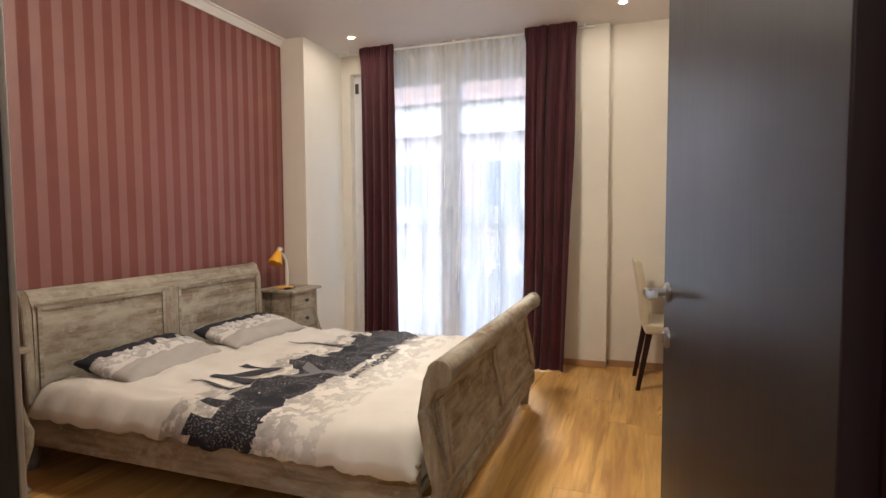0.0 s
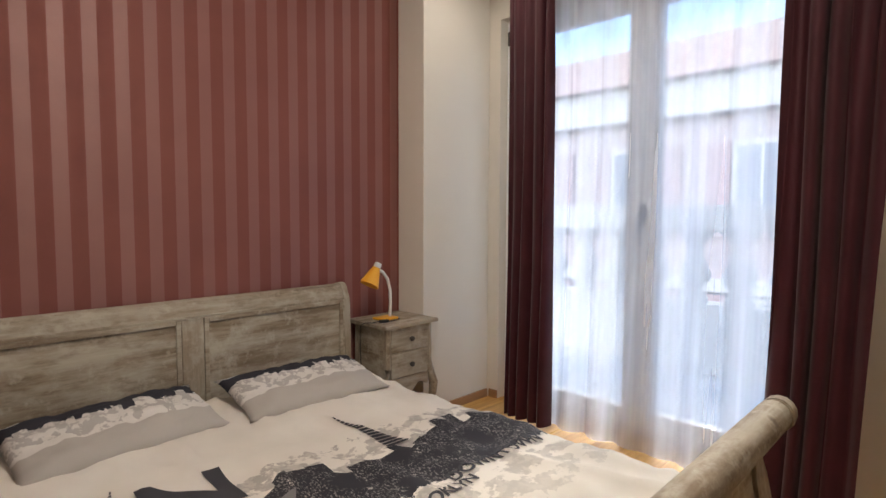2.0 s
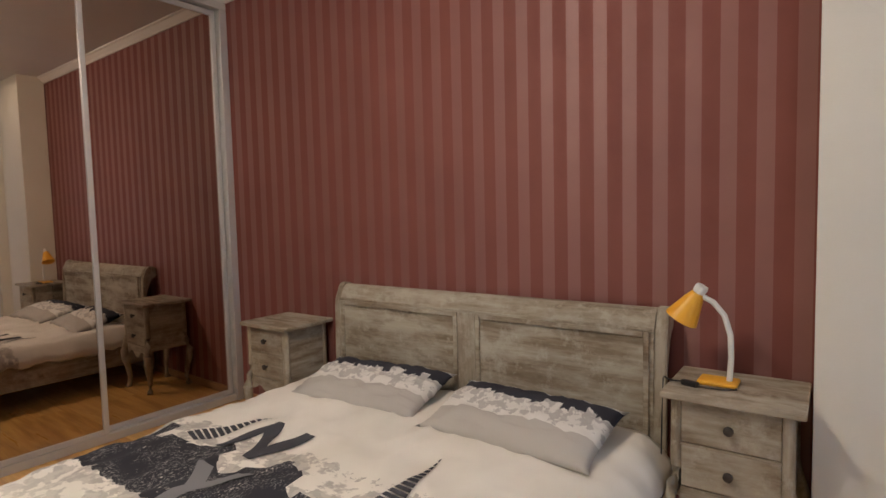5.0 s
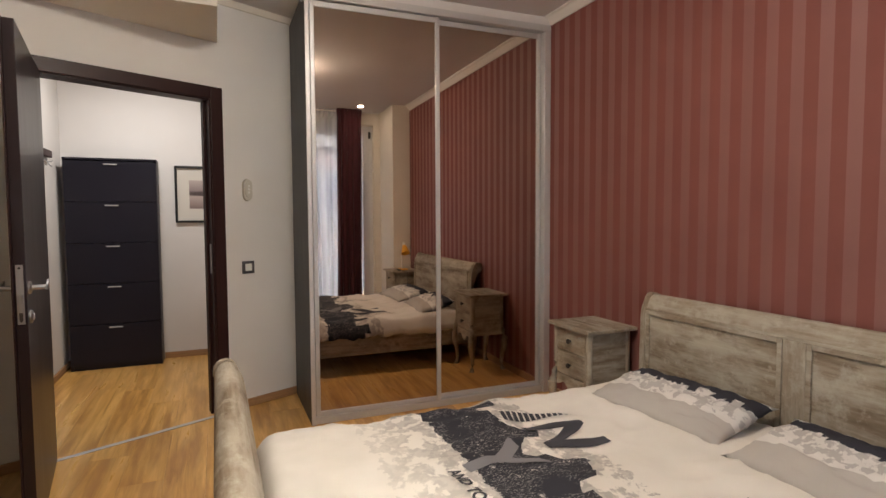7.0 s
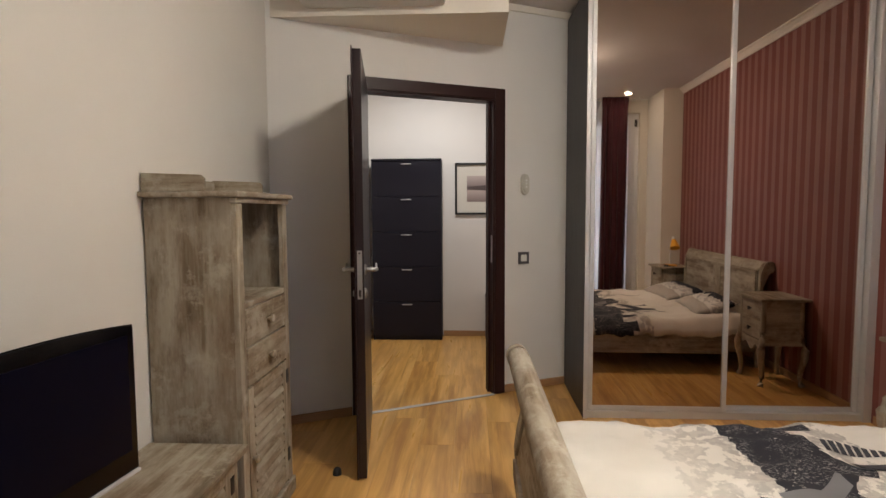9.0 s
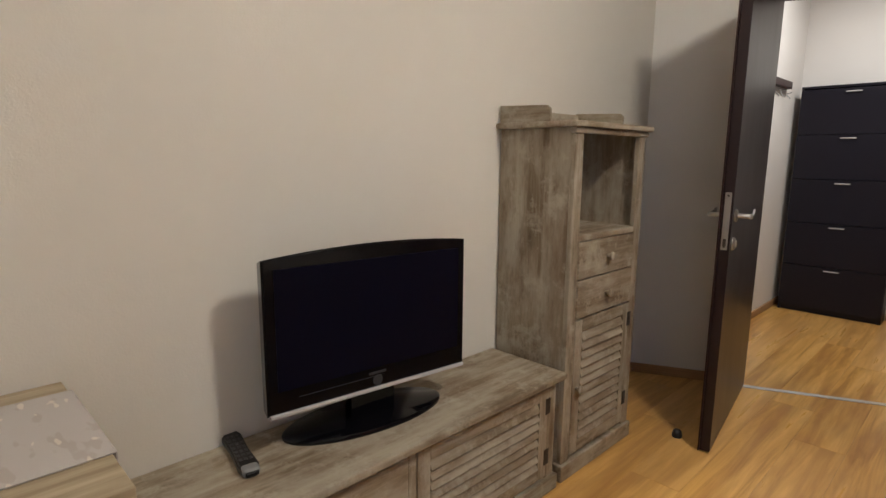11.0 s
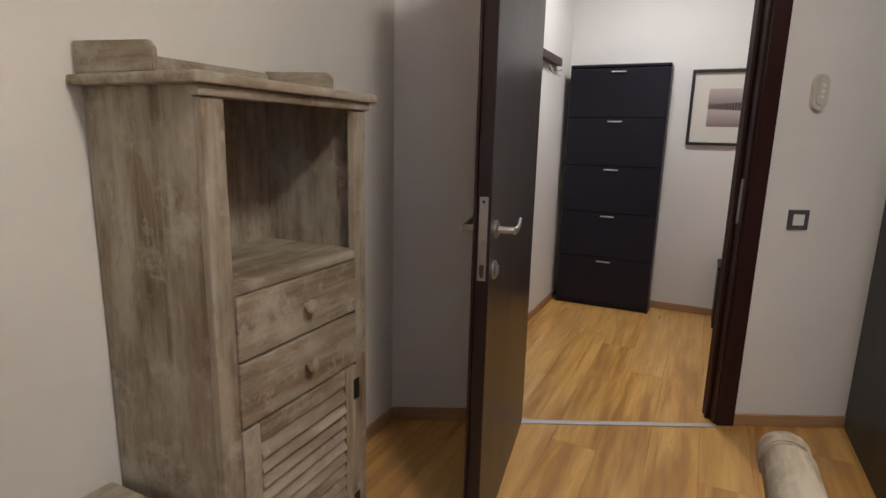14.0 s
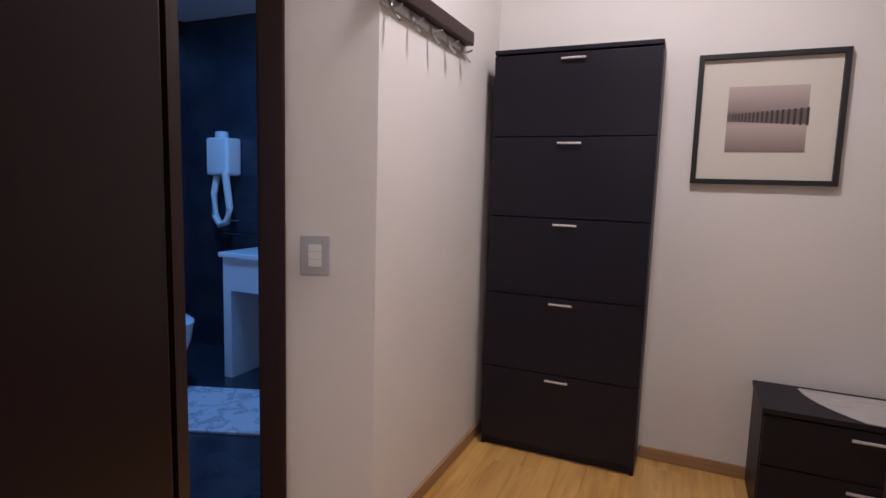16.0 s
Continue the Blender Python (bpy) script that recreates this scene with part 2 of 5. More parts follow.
def laminate_material():
    m = principled("oak_laminate", (0.5, 0.27, 0.09), 0.32)
    n = Net(m)
    v = n.coords((1.3, 20.0, 20.0), True)
    p = n.coords((0.8, 6.0, 6.0), True)
    fine = n.node("TexNoise", Scale=1.0, Detail=6.0, Roughness=0.62, Distortion=0.6)
    n.link(v, fine.inputs["Vector"])
    g = fine.outputs["Fac"]
    cloud = n.noise(p, 1.6, 3)
    c = n.ramp(g, [(0.28, (0.36, 0.165, 0.034)), (0.45, (0.62, 0.335, 0.085)), (0.66, (0.80, 0.49, 0.16))])
    c = n.mix(n.grey(cloud, 0.46, 0.64, 0, 0.75), c, (0.37, 0.165, 0.042))
    info = n.node("ObjectInfo")
    c = n.mix(n.grey(info.outputs["Random"], 0, 1, 0.0, 0.5), c, (0.70, 0.42, 0.15))
    vor = n.node("TexVoronoi", Scale=1.7)
    n.link(n.coords((1.0, 2.0, 1.0), True), vor.inputs["Vector"])
    c = n.mix(n.grey(vor.outputs["Distance"], 0.012, 0.04, 0.75, 0.0), c, (0.13, 0.05, 0.02))
    n.base(c)
    n.rough(n.grey(g, 0.3, 0.7, 0.36, 0.26))
    n.bump(g, 0.05, 0.001)
    return m


LAMINATE = laminate_material()
SKIRTING = dark_veneer("oak_skirting", (0.40, 0.235, 0.12), "x", 0.45)

# ---- mesh helpers ----


def part(name, bm, material, parent=None, label="", smooth=False):
    me = bpy.data.meshes.new(name)
    bmesh.ops.recalc_face_normals(bm, faces=bm.faces)
    bm.to_mesh(me)
    bm.free()
    if smooth:
        me.polygons.foreach_set("use_smooth", [True] * len(me.polygons))
        me.set_sharp_from_angle(angle=radians(40))
    if material:
        me.materials.append(material)
    ob = new(name, me)
    if parent:
        ob.parent = parent
    if label:
        ob["label"] = label
    return ob


def thing(name, m, label, category, group="", kind=""):
    ob = new(name)
    ob.empty_display_size = 0.1
    ob.matrix_basis = m
    return tagged(ob, label, category, group, kind)


def box(x0, y0, z0, x1, y1, z1, bevel=0.0, bm=None, segments=2):
    made = bm if bm is not None else bmesh.new()
    r = bmesh.ops.create_cube(made, size=1)["verts"]
    bmesh.ops.scale(made, vec=(x1 - x0, y1 - y0, z1 - z0), verts=r)
    bmesh.ops.translate(made, vec=((x0 + x1) / 2, (y0 + y1) / 2, (z0 + z1) / 2), verts=r)
    if bevel:
        es = list({e for v in r for e in v.link_edges})
        bmesh.ops.bevel(made, geom=es, offset=bevel, segments=segments, affect="EDGES", profile=0.6)
    return made


def prism(points, z0, z1, bm=None):
    """A plan outline, stood up from z0 to z1."""
    made = bm if bm is not None else bmesh.new()
    lo = [made.verts.new((x, y, z0)) for x, y in points]
    hi = [made.verts.new((x, y, z1)) for x, y in points]
    made.faces.new(lo), made.faces.new(hi)
    for i in range(len(points)):
        j = (i + 1) % len(points)
        made.faces.new((lo[i], lo[j], hi[j], hi[i]))
    return made


def profile_y(points, y0, y1, bevel=0.0, bm=None):
    """An outline in x and z, drawn out along y."""
    made = bm if bm is not None else bmesh.new()
    a = [made.verts.new((x, y0, z)) for x, z in points]
    b = [made.verts.new((x, y1, z)) for x, z in points]
    fa, fb = made.faces.new(a), made.faces.new(b)
    for i in range(len(points)):
        j = (i + 1) % len(points)
        made.faces.new((a[i], a[j], b[j], b[i]))
    if bevel:
        bmesh.ops.recalc_face_normals(made, faces=made.faces)
        bmesh.ops.bevel(made, geom=list(fa.edges) + list(fb.edges), offset=bevel, segments=2, affect="EDGES")
    return made


def turned(points, sides=20, bm=None, at=(0, 0, 0), axis="z"):
    """A lathe shape from (radius, height) pairs."""
    made = bm if bm is not None else bmesh.new()
    rings = []
    for r, h in points:
        ring = []
        for i in range(sides):
            a = 2 * math.pi * i / sides
            c, s = r * math.cos(a), r * math.sin(a)
            p = {"z": (c, s, h), "x": (h, c, s), "y": (c, h, s)}[axis]
            ring.append(made.verts.new(Vector(p) + Vector(at)))
        rings.append(ring)
    for a, b in zip(rings, rings[1:]):
        for i in range(sides):
            j = (i + 1) % sides
            made.faces.new((a[i], a[j], b[j], b[i]))
    made.faces.new(rings[0]), made.faces.new(rings[-1])
    return made


def blade(points, half_height, half_thick, bm=None):
    """A flat, rounded strap along points that run mostly in x and z."""
    made = bm if bm is not None else bmesh.new()
    rings = []
    for i, p in enumerate(points):
        d = Vector(points[min(i + 1, len(points) - 1)]) - Vector(points[max(i - 1, 0)])
        up = Vector((-d.z, 0, d.x)).normalized()
        if up.z < 0:
            up = -up
        side = d.cross(up).normalized()
        rings.append([made.verts.new(Vector(p) + up * half_height * math.copysign(abs(math.sin(a)) ** 0.6, math.sin(a)) + side * half_thick * math.copysign(abs(math.cos(a)) ** 0.6, math.cos(a))) for a in (2 * math.pi * k / 12 for k in range(12))])
    for a, b in zip(rings, rings[1:]):
        for k in range(12):
            made.faces.new((a[k], a[(k + 1) % 12], b[(k + 1) % 12], b[k]))
    made.faces.new(rings[0]), made.faces.new(rings[-1])
    return made


def tube(points, radius, sides=8, bm=None, radii=None):
    """A round bar along a line of points."""
    made = bm if bm is not None else bmesh.new()
    pts = [Vector(p) for p in points]
    rings = []
    for i, p in enumerate(pts):
        way = (pts[min(i + 1, len(pts) - 1)] - pts[max(i - 1, 0)]).normalized()
        side = way.cross(Vector((0, 0, 1)))
        if side.length < 0.2:
            side = way.cross(Vector((0, 1, 0)))
        side.normalize()
        up = side.cross(way)
        r = radii[i] if radii else radius
        rings.append([made.verts.new(p + r * (math.cos(a) * side + math.sin(a) * up)) for a in (2 * math.pi * k / sides for k in range(sides))])
    for a, b in zip(rings, rings[1:]):
        for i in range(sides):
            j = (i + 1) % sides
            made.faces.new((a[i], a[j], b[j], b[i]))
    made.faces.new(rings[0]), made.faces.new(rings[-1])
    return made


def moved(bm, m):
    bmesh.ops.transform(bm, matrix=m, verts=bm.verts)
    return bm


def structure(name, bm, material, label, category=""):
    return tagged(part(name, bm, material), label, category or name.split("_")[0], kind="structure")

# ---- structure ----
CEIL = 2.70
DOOR = pose(-0.08, -0.079, 0, 0, 0, 205.8)      # x runs along the slanting wall from the hinge, y into the hall
BATH = pose(0.33, -1.13, 0, 0, 0, 25.8)         # x runs along the bathroom wall, -y into the bathroom


def at(m, x, y):
    p = m @ Vector((x, y, 0))
    return (p.x, p.y)


floor = structure("floor", prism([(-3.5, -2.45), (2.9, -2.85), (2.9, 4.0), (-3.5, 4.0)], -0.12, -0.012), principled("screed", (0.12, 0.07, 0.035), 0.9), "honey oak laminate floor of bedroom and hall", "floor")

structure("wall_west", box(-3.30, -2.4, 0, -3.12, 4.10, CEIL), WALLPAPER, "wine-red wall with upright satin stripes behind the bed", "wall")
structure("wall_east", prism([(0.47, 0.175), (0.61, 0.24), (0.61, 4.1), (0.47, 4.1)], 0, CEIL), IVORY_PAINT, "plain off-white wall behind the television", "wall")
structure("pillar_northwest", box(-3.118, 3.225, 0, -2.89, 3.838, CEIL, 0.004), CREAM, "cream corner pillar beside the window", "pillar")
bm = box(-3.12, 3.84, 0, -2.80, 4.10, CEIL)
box(-2.80, 3.84, 2.53, -0.90, 4.10, CEIL, bm=bm)
box(-0.90, 3.84, 0, 0.64, 4.10, CEIL, bm=bm)
structure("wall_north", bm, CREAM, "cream window wall", "wall")
structure("pillar_north", box(-0.92, 3.77, 0, -0.495, 3.838, CEIL, 0.004), CREAM, "shallow cream pilaster beside the window", "pillar")

bm = box(-0.611, 0, 0, -0.09, 0.11, CEIL)
box(-0.09, 0, 2.055, 0.895, 0.11, CEIL, bm=bm)
box(0.895, 0, 0, 3.38, 0.11, CEIL, bm=bm)
structure("wall_south", moved(bm, DOOR), WHITE_PAINT, "off-white slanting wall with the doorway", "wall")
structure("ceiling", prism([(-3.3, -2.5), (2.9, -2.85), (2.9, 4.1), (-3.3, 4.1)], CEIL, CEIL + 0.15), CEILING_PAINT, "pale painted ceiling", "ceiling")
structure("soffit", prism([(-0.92, 0.17), (-0.92, -0.482), (0.467, 0.175)], 2.405, CEIL - 0.001), CREAM, "three-cornered boxed-in soffit above the door", "soffit")

structure("wall_hall_back", box(-3.3, -2.40, 0, 0.33, -2.24, CEIL), HALL_PAINT, "off-white hall wall behind the shoe cabinet", "wall")
structure("wall_hall_side", prism([(0.33, -1.13), (0.33, -2.40), (0.45, -2.40), (0.45, -1.208)], 0, CEIL), HALL_PAINT, "off-white hall wall with coat rack", "wall")
bm = box(0.0, -0.13, 0, 0.36, 0, CEIL)
box(0.36, -0.13, 2.055, 1.16, 0, CEIL, bm=bm)
box(1.16, -0.13, 0, 2.3, 0, CEIL, bm=bm)
structure("wall_bathroom", moved(bm, BATH), HALL_PAINT, "off-white hall wall with the bathroom doorway", "wall")
hall_end = prism([at(DOOR, -1.6, 0.13), at(DOOR, -1.6, 1.5), at(DOOR, -1.74, 1.5), at(DOOR, -1.74, 0.13)], 0, CEIL)
structure("wall_hall_end", hall_end, HALL_PAINT, "plain end wall of the hall", "wall")
structure("wall_hall_east", moved(box(-1.74, 0.0, 0, -0.615, 0.13, CEIL), DOOR), HALL_PAINT, "plain hall wall beside the bedroom", "wall")


def tiles_dark():
    m = principled("dark_blue_tile", (0.03, 0.035, 0.05), 0.25)
    n = Net(m)
    v = n.coords()
    n.base(n.mix(n.grey(n.noise(v, 5), 0.3, 0.7), (0.022, 0.026, 0.04), (0.04, 0.045, 0.062)))
    return m


TILE = tiles_dark()
structure("wall_bath_back", box(0.45, -2.70, 0, 2.9, -2.55, CEIL), TILE, "dark tiled bathroom wall", "wall")
structure("wall_bath_end", box(2.75, -2.55, 0, 2.9, 0.1, CEIL), TILE, "dark tiled bathroom end wall", "wall")
structure("floor_bath", prism([at(BATH, 0.14, -0.13), at(BATH, 2.3, -0.13), (2.75, -0.2), (2.75, -2.55), (0.45, -2.55), (0.45, -1.21)], -0.011, 0.004), TILE, "dark tiled bathroom floor", "floor")
structure("ceiling_bath", prism([at(BATH, 0.14, -0.135), at(BATH, 2.3, -0.135), (2.75, -0.2), (2.75, -2.55), (0.45, -2.55), (0.45, -1.22)], 2.283, 2.5), CEILING_PAINT, "white bathroom ceiling", "ceiling")


def skirting(name, m, x0, x1, y=0.0, side=-1):
    """A skirting board along the x axis of m, proud of the wall on the given side."""
    a, b = sorted((y, y + side * 0.014))
    bm = box(x0, a, 0.001, x1, b, 0.055, 0.003)
    ob = part(name, bm, SKIRTING)
    ob.matrix_basis = m
    return tagged(ob, "low oak-coloured skirting board at the wall foot", "baseboard", kind="structure")


skirting("baseboard", DOOR, 0.94, 1.56)
skirting("baseboard", DOOR, -0.60, -0.147)
skirting("baseboard", pose(-2.89, 3.225, 0, 0, 0, 90), 0.0, 0.60)
skirting("baseboard", pose(-2.87, 3.84, 0, 0, 0, 0), 0, 0.07)
skirting("baseboard", pose(-0.92, 3.77, 0), 0, 0.425)
skirting("baseboard", pose(-0.49, 3.84, 0), 0, 0.95)
skirting("baseboard", pose(0.47, 0.19, 0, 0, 0, 90), 0, 3.63, side=1)
skirting("baseboard", pose(0.33, -2.24, 0, 0, 0, 90), 0.0, 1.10, side=1)
skirting("baseboard", pose(-3.1, -2.24, 0), 0, 2.68, side=1)
skirting("baseboard", BATH, 0.012, 0.25, side=1)
skirting("baseboard", pose(-3.12, 0.02, 0, 0, 0, 90), 0, 3.20)

bm = profile_y([(-3.119, CEIL - 0.002), (-3.119, CEIL - 0.062), (-3.108, CEIL - 0.062), (-3.100, CEIL - 0.045), (-3.076, CEIL - 0.018), (-3.062, CEIL - 0.012), (-3.062, CEIL - 0.002)], 0.0, 3.223)
structure("trim", bm, principled("cornice_white", (0.8, 0.77, 0.72), 0.6), "white moulded cornice along the striped wall", "trim")
bm = box(0.93, -0.012, CEIL - 0.05, 1.56, -0.001, CEIL - 0.002, 0.004)
structure("trim", moved(bm, DOOR), CREAM, "narrow painted cornice above the light switch", "trim")

# ---- bedroom door ----


def frame_parts(owner, u0, u1, top, depth0, depth1, width=0.085):
    """Lining and architraves round an opening from u0 to u1."""
    part("jamb", box(u0 - 0.03, depth0, 0, u0, depth1, top + 0.03), WENGE_Z, owner)
    part("jamb", box(u1, depth0, 0, u1 + 0.03, depth1, top + 0.03), WENGE_Z, owner)
    part("head", box(u0, depth0, top, u1, depth1, top + 0.03), WENGE_X, owner)
    for y0, y1 in ((depth0 - 0.014, depth0 - 0.001), (depth1 + 0.001, depth1 + 0.014)):
        part("architrave", box(u0 - width, y0, 0, u0 - 0.008, y1, top + width, 0.004), WENGE_Z, owner)
        part("architrave", box(u1 + 0.008, y0, 0, u1 + width, y1, top + width, 0.004), WENGE_Z, owner)
        part("architrave", box(u0 - 0.008, y0, top + 0.008, u1 + 0.008, y1, top + width, 0.004), WENGE_X, owner)


frame_1 = thing("door_frame_1", DOOR, "dark wenge door frame round the bedroom doorway", "door frame", kind="structure")
frame_parts(frame_1, -0.057, 0.865, 2.035, -0.002, 0.112)
part("stop_bead", box(0.851, 0.05, 0, 0.864, 0.065, 2.034), WENGE_Z, frame_1)
part("stop_bead", box(-0.056, 0.05, 0, -0.043, 0.065, 2.034), WENGE_Z, frame_1)
part("strike_plate", box(0.8625, 0.014, 0.93, 0.8645, 0.034, 1.12), STEEL, frame_1, "brushed steel strike plate")
part("threshold", box(-0.056, -0.034, 0.0005, 0.864, -0.004, 0.006, 0.002), ALU, frame_1, "silver threshold strip")

HINGE = Vector((-0.050, -0.060, 0))
LOCK = Vector((-0.184, 0.818, 0))
SWING = math.degrees(math.atan2(LOCK.y - HINGE.y, LOCK.x - HINGE.x))
LEAF = (LOCK - HINGE).length


def lever(owner, x, z, side):
    """A lever handle on a round rose; side is the way it stands out from the leaf."""
    y = 0.0205 * side
    rose = part("rose", moved(turned([(0.025, 0), (0.025, 0.006), (0.020, 0.010), (0.011, 0.011)], 24, axis="y"), pose(x, y, z) @ Matrix.Diagonal((1, side, 1, 1))), STEEL, owner, smooth=True)
    neck = [(x, y + 0.009 * side, z), (x, y + 0.046 * side, z), (x - 0.004, y + 0.054 * side, z), (x - 0.014, y + 0.056 * side, z)]
    grip = part("lever", tube(neck, 0.010, 12), STEEL, rose, "curved brushed steel lever", smooth=True)
    line = [(x + 0.006 - 0.122 * k / 12, y + (0.056 - 0.004 * (k / 12) ** 2) * side, z - 0.004 * math.sin(math.pi * k / 12) + 0.012 * (k / 12) ** 2.5) for k in range(13)]
    part("blade", blade(line, 0.0105, 0.0045), STEEL, grip, smooth=True)
    esc = part("escutcheon", moved(turned([(0.026, 0), (0.026, 0.006), (0.021, 0.010), (0.010, 0.0105)], 24, axis="y"), pose(x, y, z - 0.115) @ Matrix.Diagonal((1, side, 1, 1))), STEEL, owner, smooth=True)
    part("cylinder", box(x - 0.006, min(y, y + 0.016 * side), z - 0.128, x + 0.006, max(y, y + 0.016 * side), z - 0.102, 0.003), STEEL, esc)


door_1 = thing("door_1", Matrix.Translation(HINGE) @ pose(0, 0, 0, 0, 0, SWING), "open dark wenge flush door with steel lever handles", "door", kind="structure")
part("leaf", box(0.006, -0.02, 0.008, LEAF, 0.02, 2.035, 0.003), WENGE_LEAF, door_1)
part("rebate_strip", box(LEAF - 0.03, -0.026, 0.008, LEAF + 0.012, -0.0205, 2.045, 0.002), WENGE_Z, door_1)
part("lock_plate", box(LEAF + 0.0002, -0.012, 0.88, LEAF + 0.0022, 0.012, 1.11, 0.0008), STEEL, door_1, "brushed steel mortice lock plate")
part("latch", box(LEAF + 0.002, -0.007, 0.965, LEAF + 0.012, 0.007, 0.995, 0.002), STEEL, door_1)
part("bolt", box(LEAF + 0.002, -0.006, 0.895, LEAF + 0.004, 0.006, 0.925, 0.001), IRON, door_1)
for sz in (0.893, 1.097):
    part("screw", turned([(0.0045, 0.0), (0.0045, 0.0012), (0.002, 0.0016)], 10, at=(LEAF + 0.0022, 0, sz), axis="x"), IRON, door_1, smooth=True)
lever(door_1, LEAF - 0.06, 1.015, 1)
lever(door_1, LEAF - 0.06, 1.015, -1)
for hz in (0.25, 1.02, 1.80):
    part("hinge", turned([(0.007, hz), (0.007, hz + 0.09)], 10, at=(0.0, -0.027, 0)), STEEL, door_1, smooth=True)

stop = thing("door_stop", pose(-0.045, 0.765, 0), "small dark rubber door stop on the floor", "door stop")
part("body", turned([(0.022, 0.001), (0.022, 0.012), (0.017, 0.03), (0.010, 0.035)], 16), BLACK_PLASTIC, stop, smooth=True)

# ---- bathroom doorway ----
frame_2 = thing("door_frame_2", BATH, "dark wenge door frame of the bathroom", "door frame", kind="structure")
frame_parts(frame_2, 0.36, 1.16, 2.035, -0.132, 0.002)

# ---- window ----
window_1 = thing("window_1", pose(-2.80, 3.95, 0), "white double balcony door with full-height panes", "window", kind="structure")
W, H = 1.90, 2.53
for name, b in (("jamb", (0, -0.035, 0, 0.06, 0.035, H)), ("jamb", (W - 0.06, -0.035, 0, W, 0.035, H)), ("head", (0.06, -0.035, H - 0.06, W - 0.06, 0.035, H)), ("sill", (0.06, -0.035, 0.0, W - 0.06, 0.035, 0.05))):
    part(name, box(*b, bevel=0.004), PVC, window_1)
for x0, x1 in ((0.055, 0.955), (0.96, W - 0.055)):
    sash = part("sash", box(x0, -0.06, 0.045, x0 + 0.085, 0.02, H - 0.05, 0.006), PVC, window_1)
    part("stile", box(x1 - 0.085, -0.06, 0.045, x1, 0.02, H - 0.05, 0.006), PVC, sash)
    part("rail", box(x0 + 0.085, -0.058, 0.047, x1 - 0.085, 0.018, 0.15, 0.006), PVC, sash)
    part("rail", box(x0 + 0.085, -0.058, H - 0.14, x1 - 0.085, 0.018, H - 0.052, 0.006), PVC, sash)
    pane = part("pane", box(x0 + 0.085, -0.012, 0.15, x1 - 0.085, -0.006, H - 0.14), GLASS, sash)
    pane.visible_shadow = False
for hz in (0.25, 1.25, 2.36):
    part("hinge", box(0.03, -0.075, hz, 0.062, -0.061, hz + 0.09, 0.004), IRON if hz > 2 else PVC, window_1)
plate = part("handle_plate", box(0.952, -0.068, 1.20, 0.988, -0.0605, 1.31, 0.004), GREY_PLASTIC, window_1, "grey handle plate")
part("handle", tube([(0.97, -0.066, 1.27), (0.97, -0.10, 1.27), (0.97, -0.106, 1.26), (0.97, -0.106, 1.15)], 0.011, 8), GREY_PLASTIC, plate, smooth=True)

# ---- wardrobe ----
ward = thing("wardrobe", pose(-3.12, -0.02, 0), "built-in wardrobe with two bronze mirror sliding doors", "wardrobe")
WW, WH = 1.72, 2.64
part("side_panel", prism([(WW - 0.025, -0.002), (WW - 0.025, -0.72), (WW, -0.705), (WW, -0.002)], 0.0, WH), ANTHRACITE, ward, "dark grey side panel")
part("bottom_track", box(0.05, -0.075, 0.0, WW - 0.026, -0.004, 0.045, 0.003), ALU, ward, "silver bottom rail")
part("top_track", box(0.0, -0.085, WH - 0.045, WW + 0.012, 0.012, WH, 0.003), ALU, ward, "silver top rail")
part("filler_strip", box(0.0, -0.09, 0.0, 0.05, 0.012, WH - 0.046, 0.003), ALU, ward, "pale upright edge strip")
part("edge_strip", box(WW - 0.024, -0.001, 0.0, WW + 0.002, 0.012, WH - 0.046, 0.003), ALU, ward)
part("head_panel", box(0.0, -0.06, WH + 0.001, WW, 0.0, CEIL - 0.002), CEILING_PAINT, ward)
part("back_shade", box(0.02, -0.12, 0.0, WW - 0.03, -0.10, WH - 0.002), ANTHRACITE, ward)
for x0, x1, y in ((0.055, 0.875, -0.05), (0.85, WW - 0.03, -0.022)):
    d = part("door", box(x0 + 0.03, y - 0.006, 0.075, x1 - 0.03, y, WH - 0.085), MIRROR, ward, "bronze-tinted mirror door")
    d.matrix_basis = pose((x0 + x1) / 2, y, 0) @ pose(0, 0, 0, 0, 0, -0.6) @ pose(-(x0 + x1) / 2, -y, 0)
    part("stile", box(x0, y - 0.014, 0.047, x0 + 0.029, y + 0.012, WH - 0.048, 0.005), ALU, d)
    part("stile", box(x1 - 0.029, y - 0.014, 0.047, x1, y + 0.012, WH - 0.048, 0.005), ALU, d)
    part("rail", box(x0 + 0.029, y - 0.013, 0.047, x1 - 0.029, y + 0.010, 0.075, 0.003), ALU, d)
    part("rail", box(x0 + 0.029, y - 0.013, WH - 0.085, x1 - 0.029, y + 0.010, WH - 0.05, 0.003), ALU, d)

# ---- ceiling lights ----
GLOW = bpy.data.materials.new("lamp_glow")
GLOW.use_nodes = True
GLOW.node_tree.nodes["Principled BSDF"].inputs["Emission Color"].default_value = (1, 0.86, 0.66, 1)
GLOW.node_tree.nodes["Principled BSDF"].inputs["Emission Strength"].default_value = 2.5
for sx, sy in SPOTS:
    s = thing("recessed_spotlight", pose(sx, sy, CEIL), "small lit recessed spotlight in the ceiling", "spotlight", "ceiling spotlights")
    bm = turned([(0.030, -0.004), (0.045, -0.002), (0.045, -0.008), (0.030, -0.010)], 24)
    part("ring", bm, WHITE_PLASTIC, s, smooth=True)
    part("bulb", turned([(0.028, -0.0105), (0.024, -0.014), (0.010, -0.017)], 20), GLOW, s, "glowing bulb", smooth=True)
BULB = bpy.data.materials.new("dome_glow")
BULB.use_nodes = True
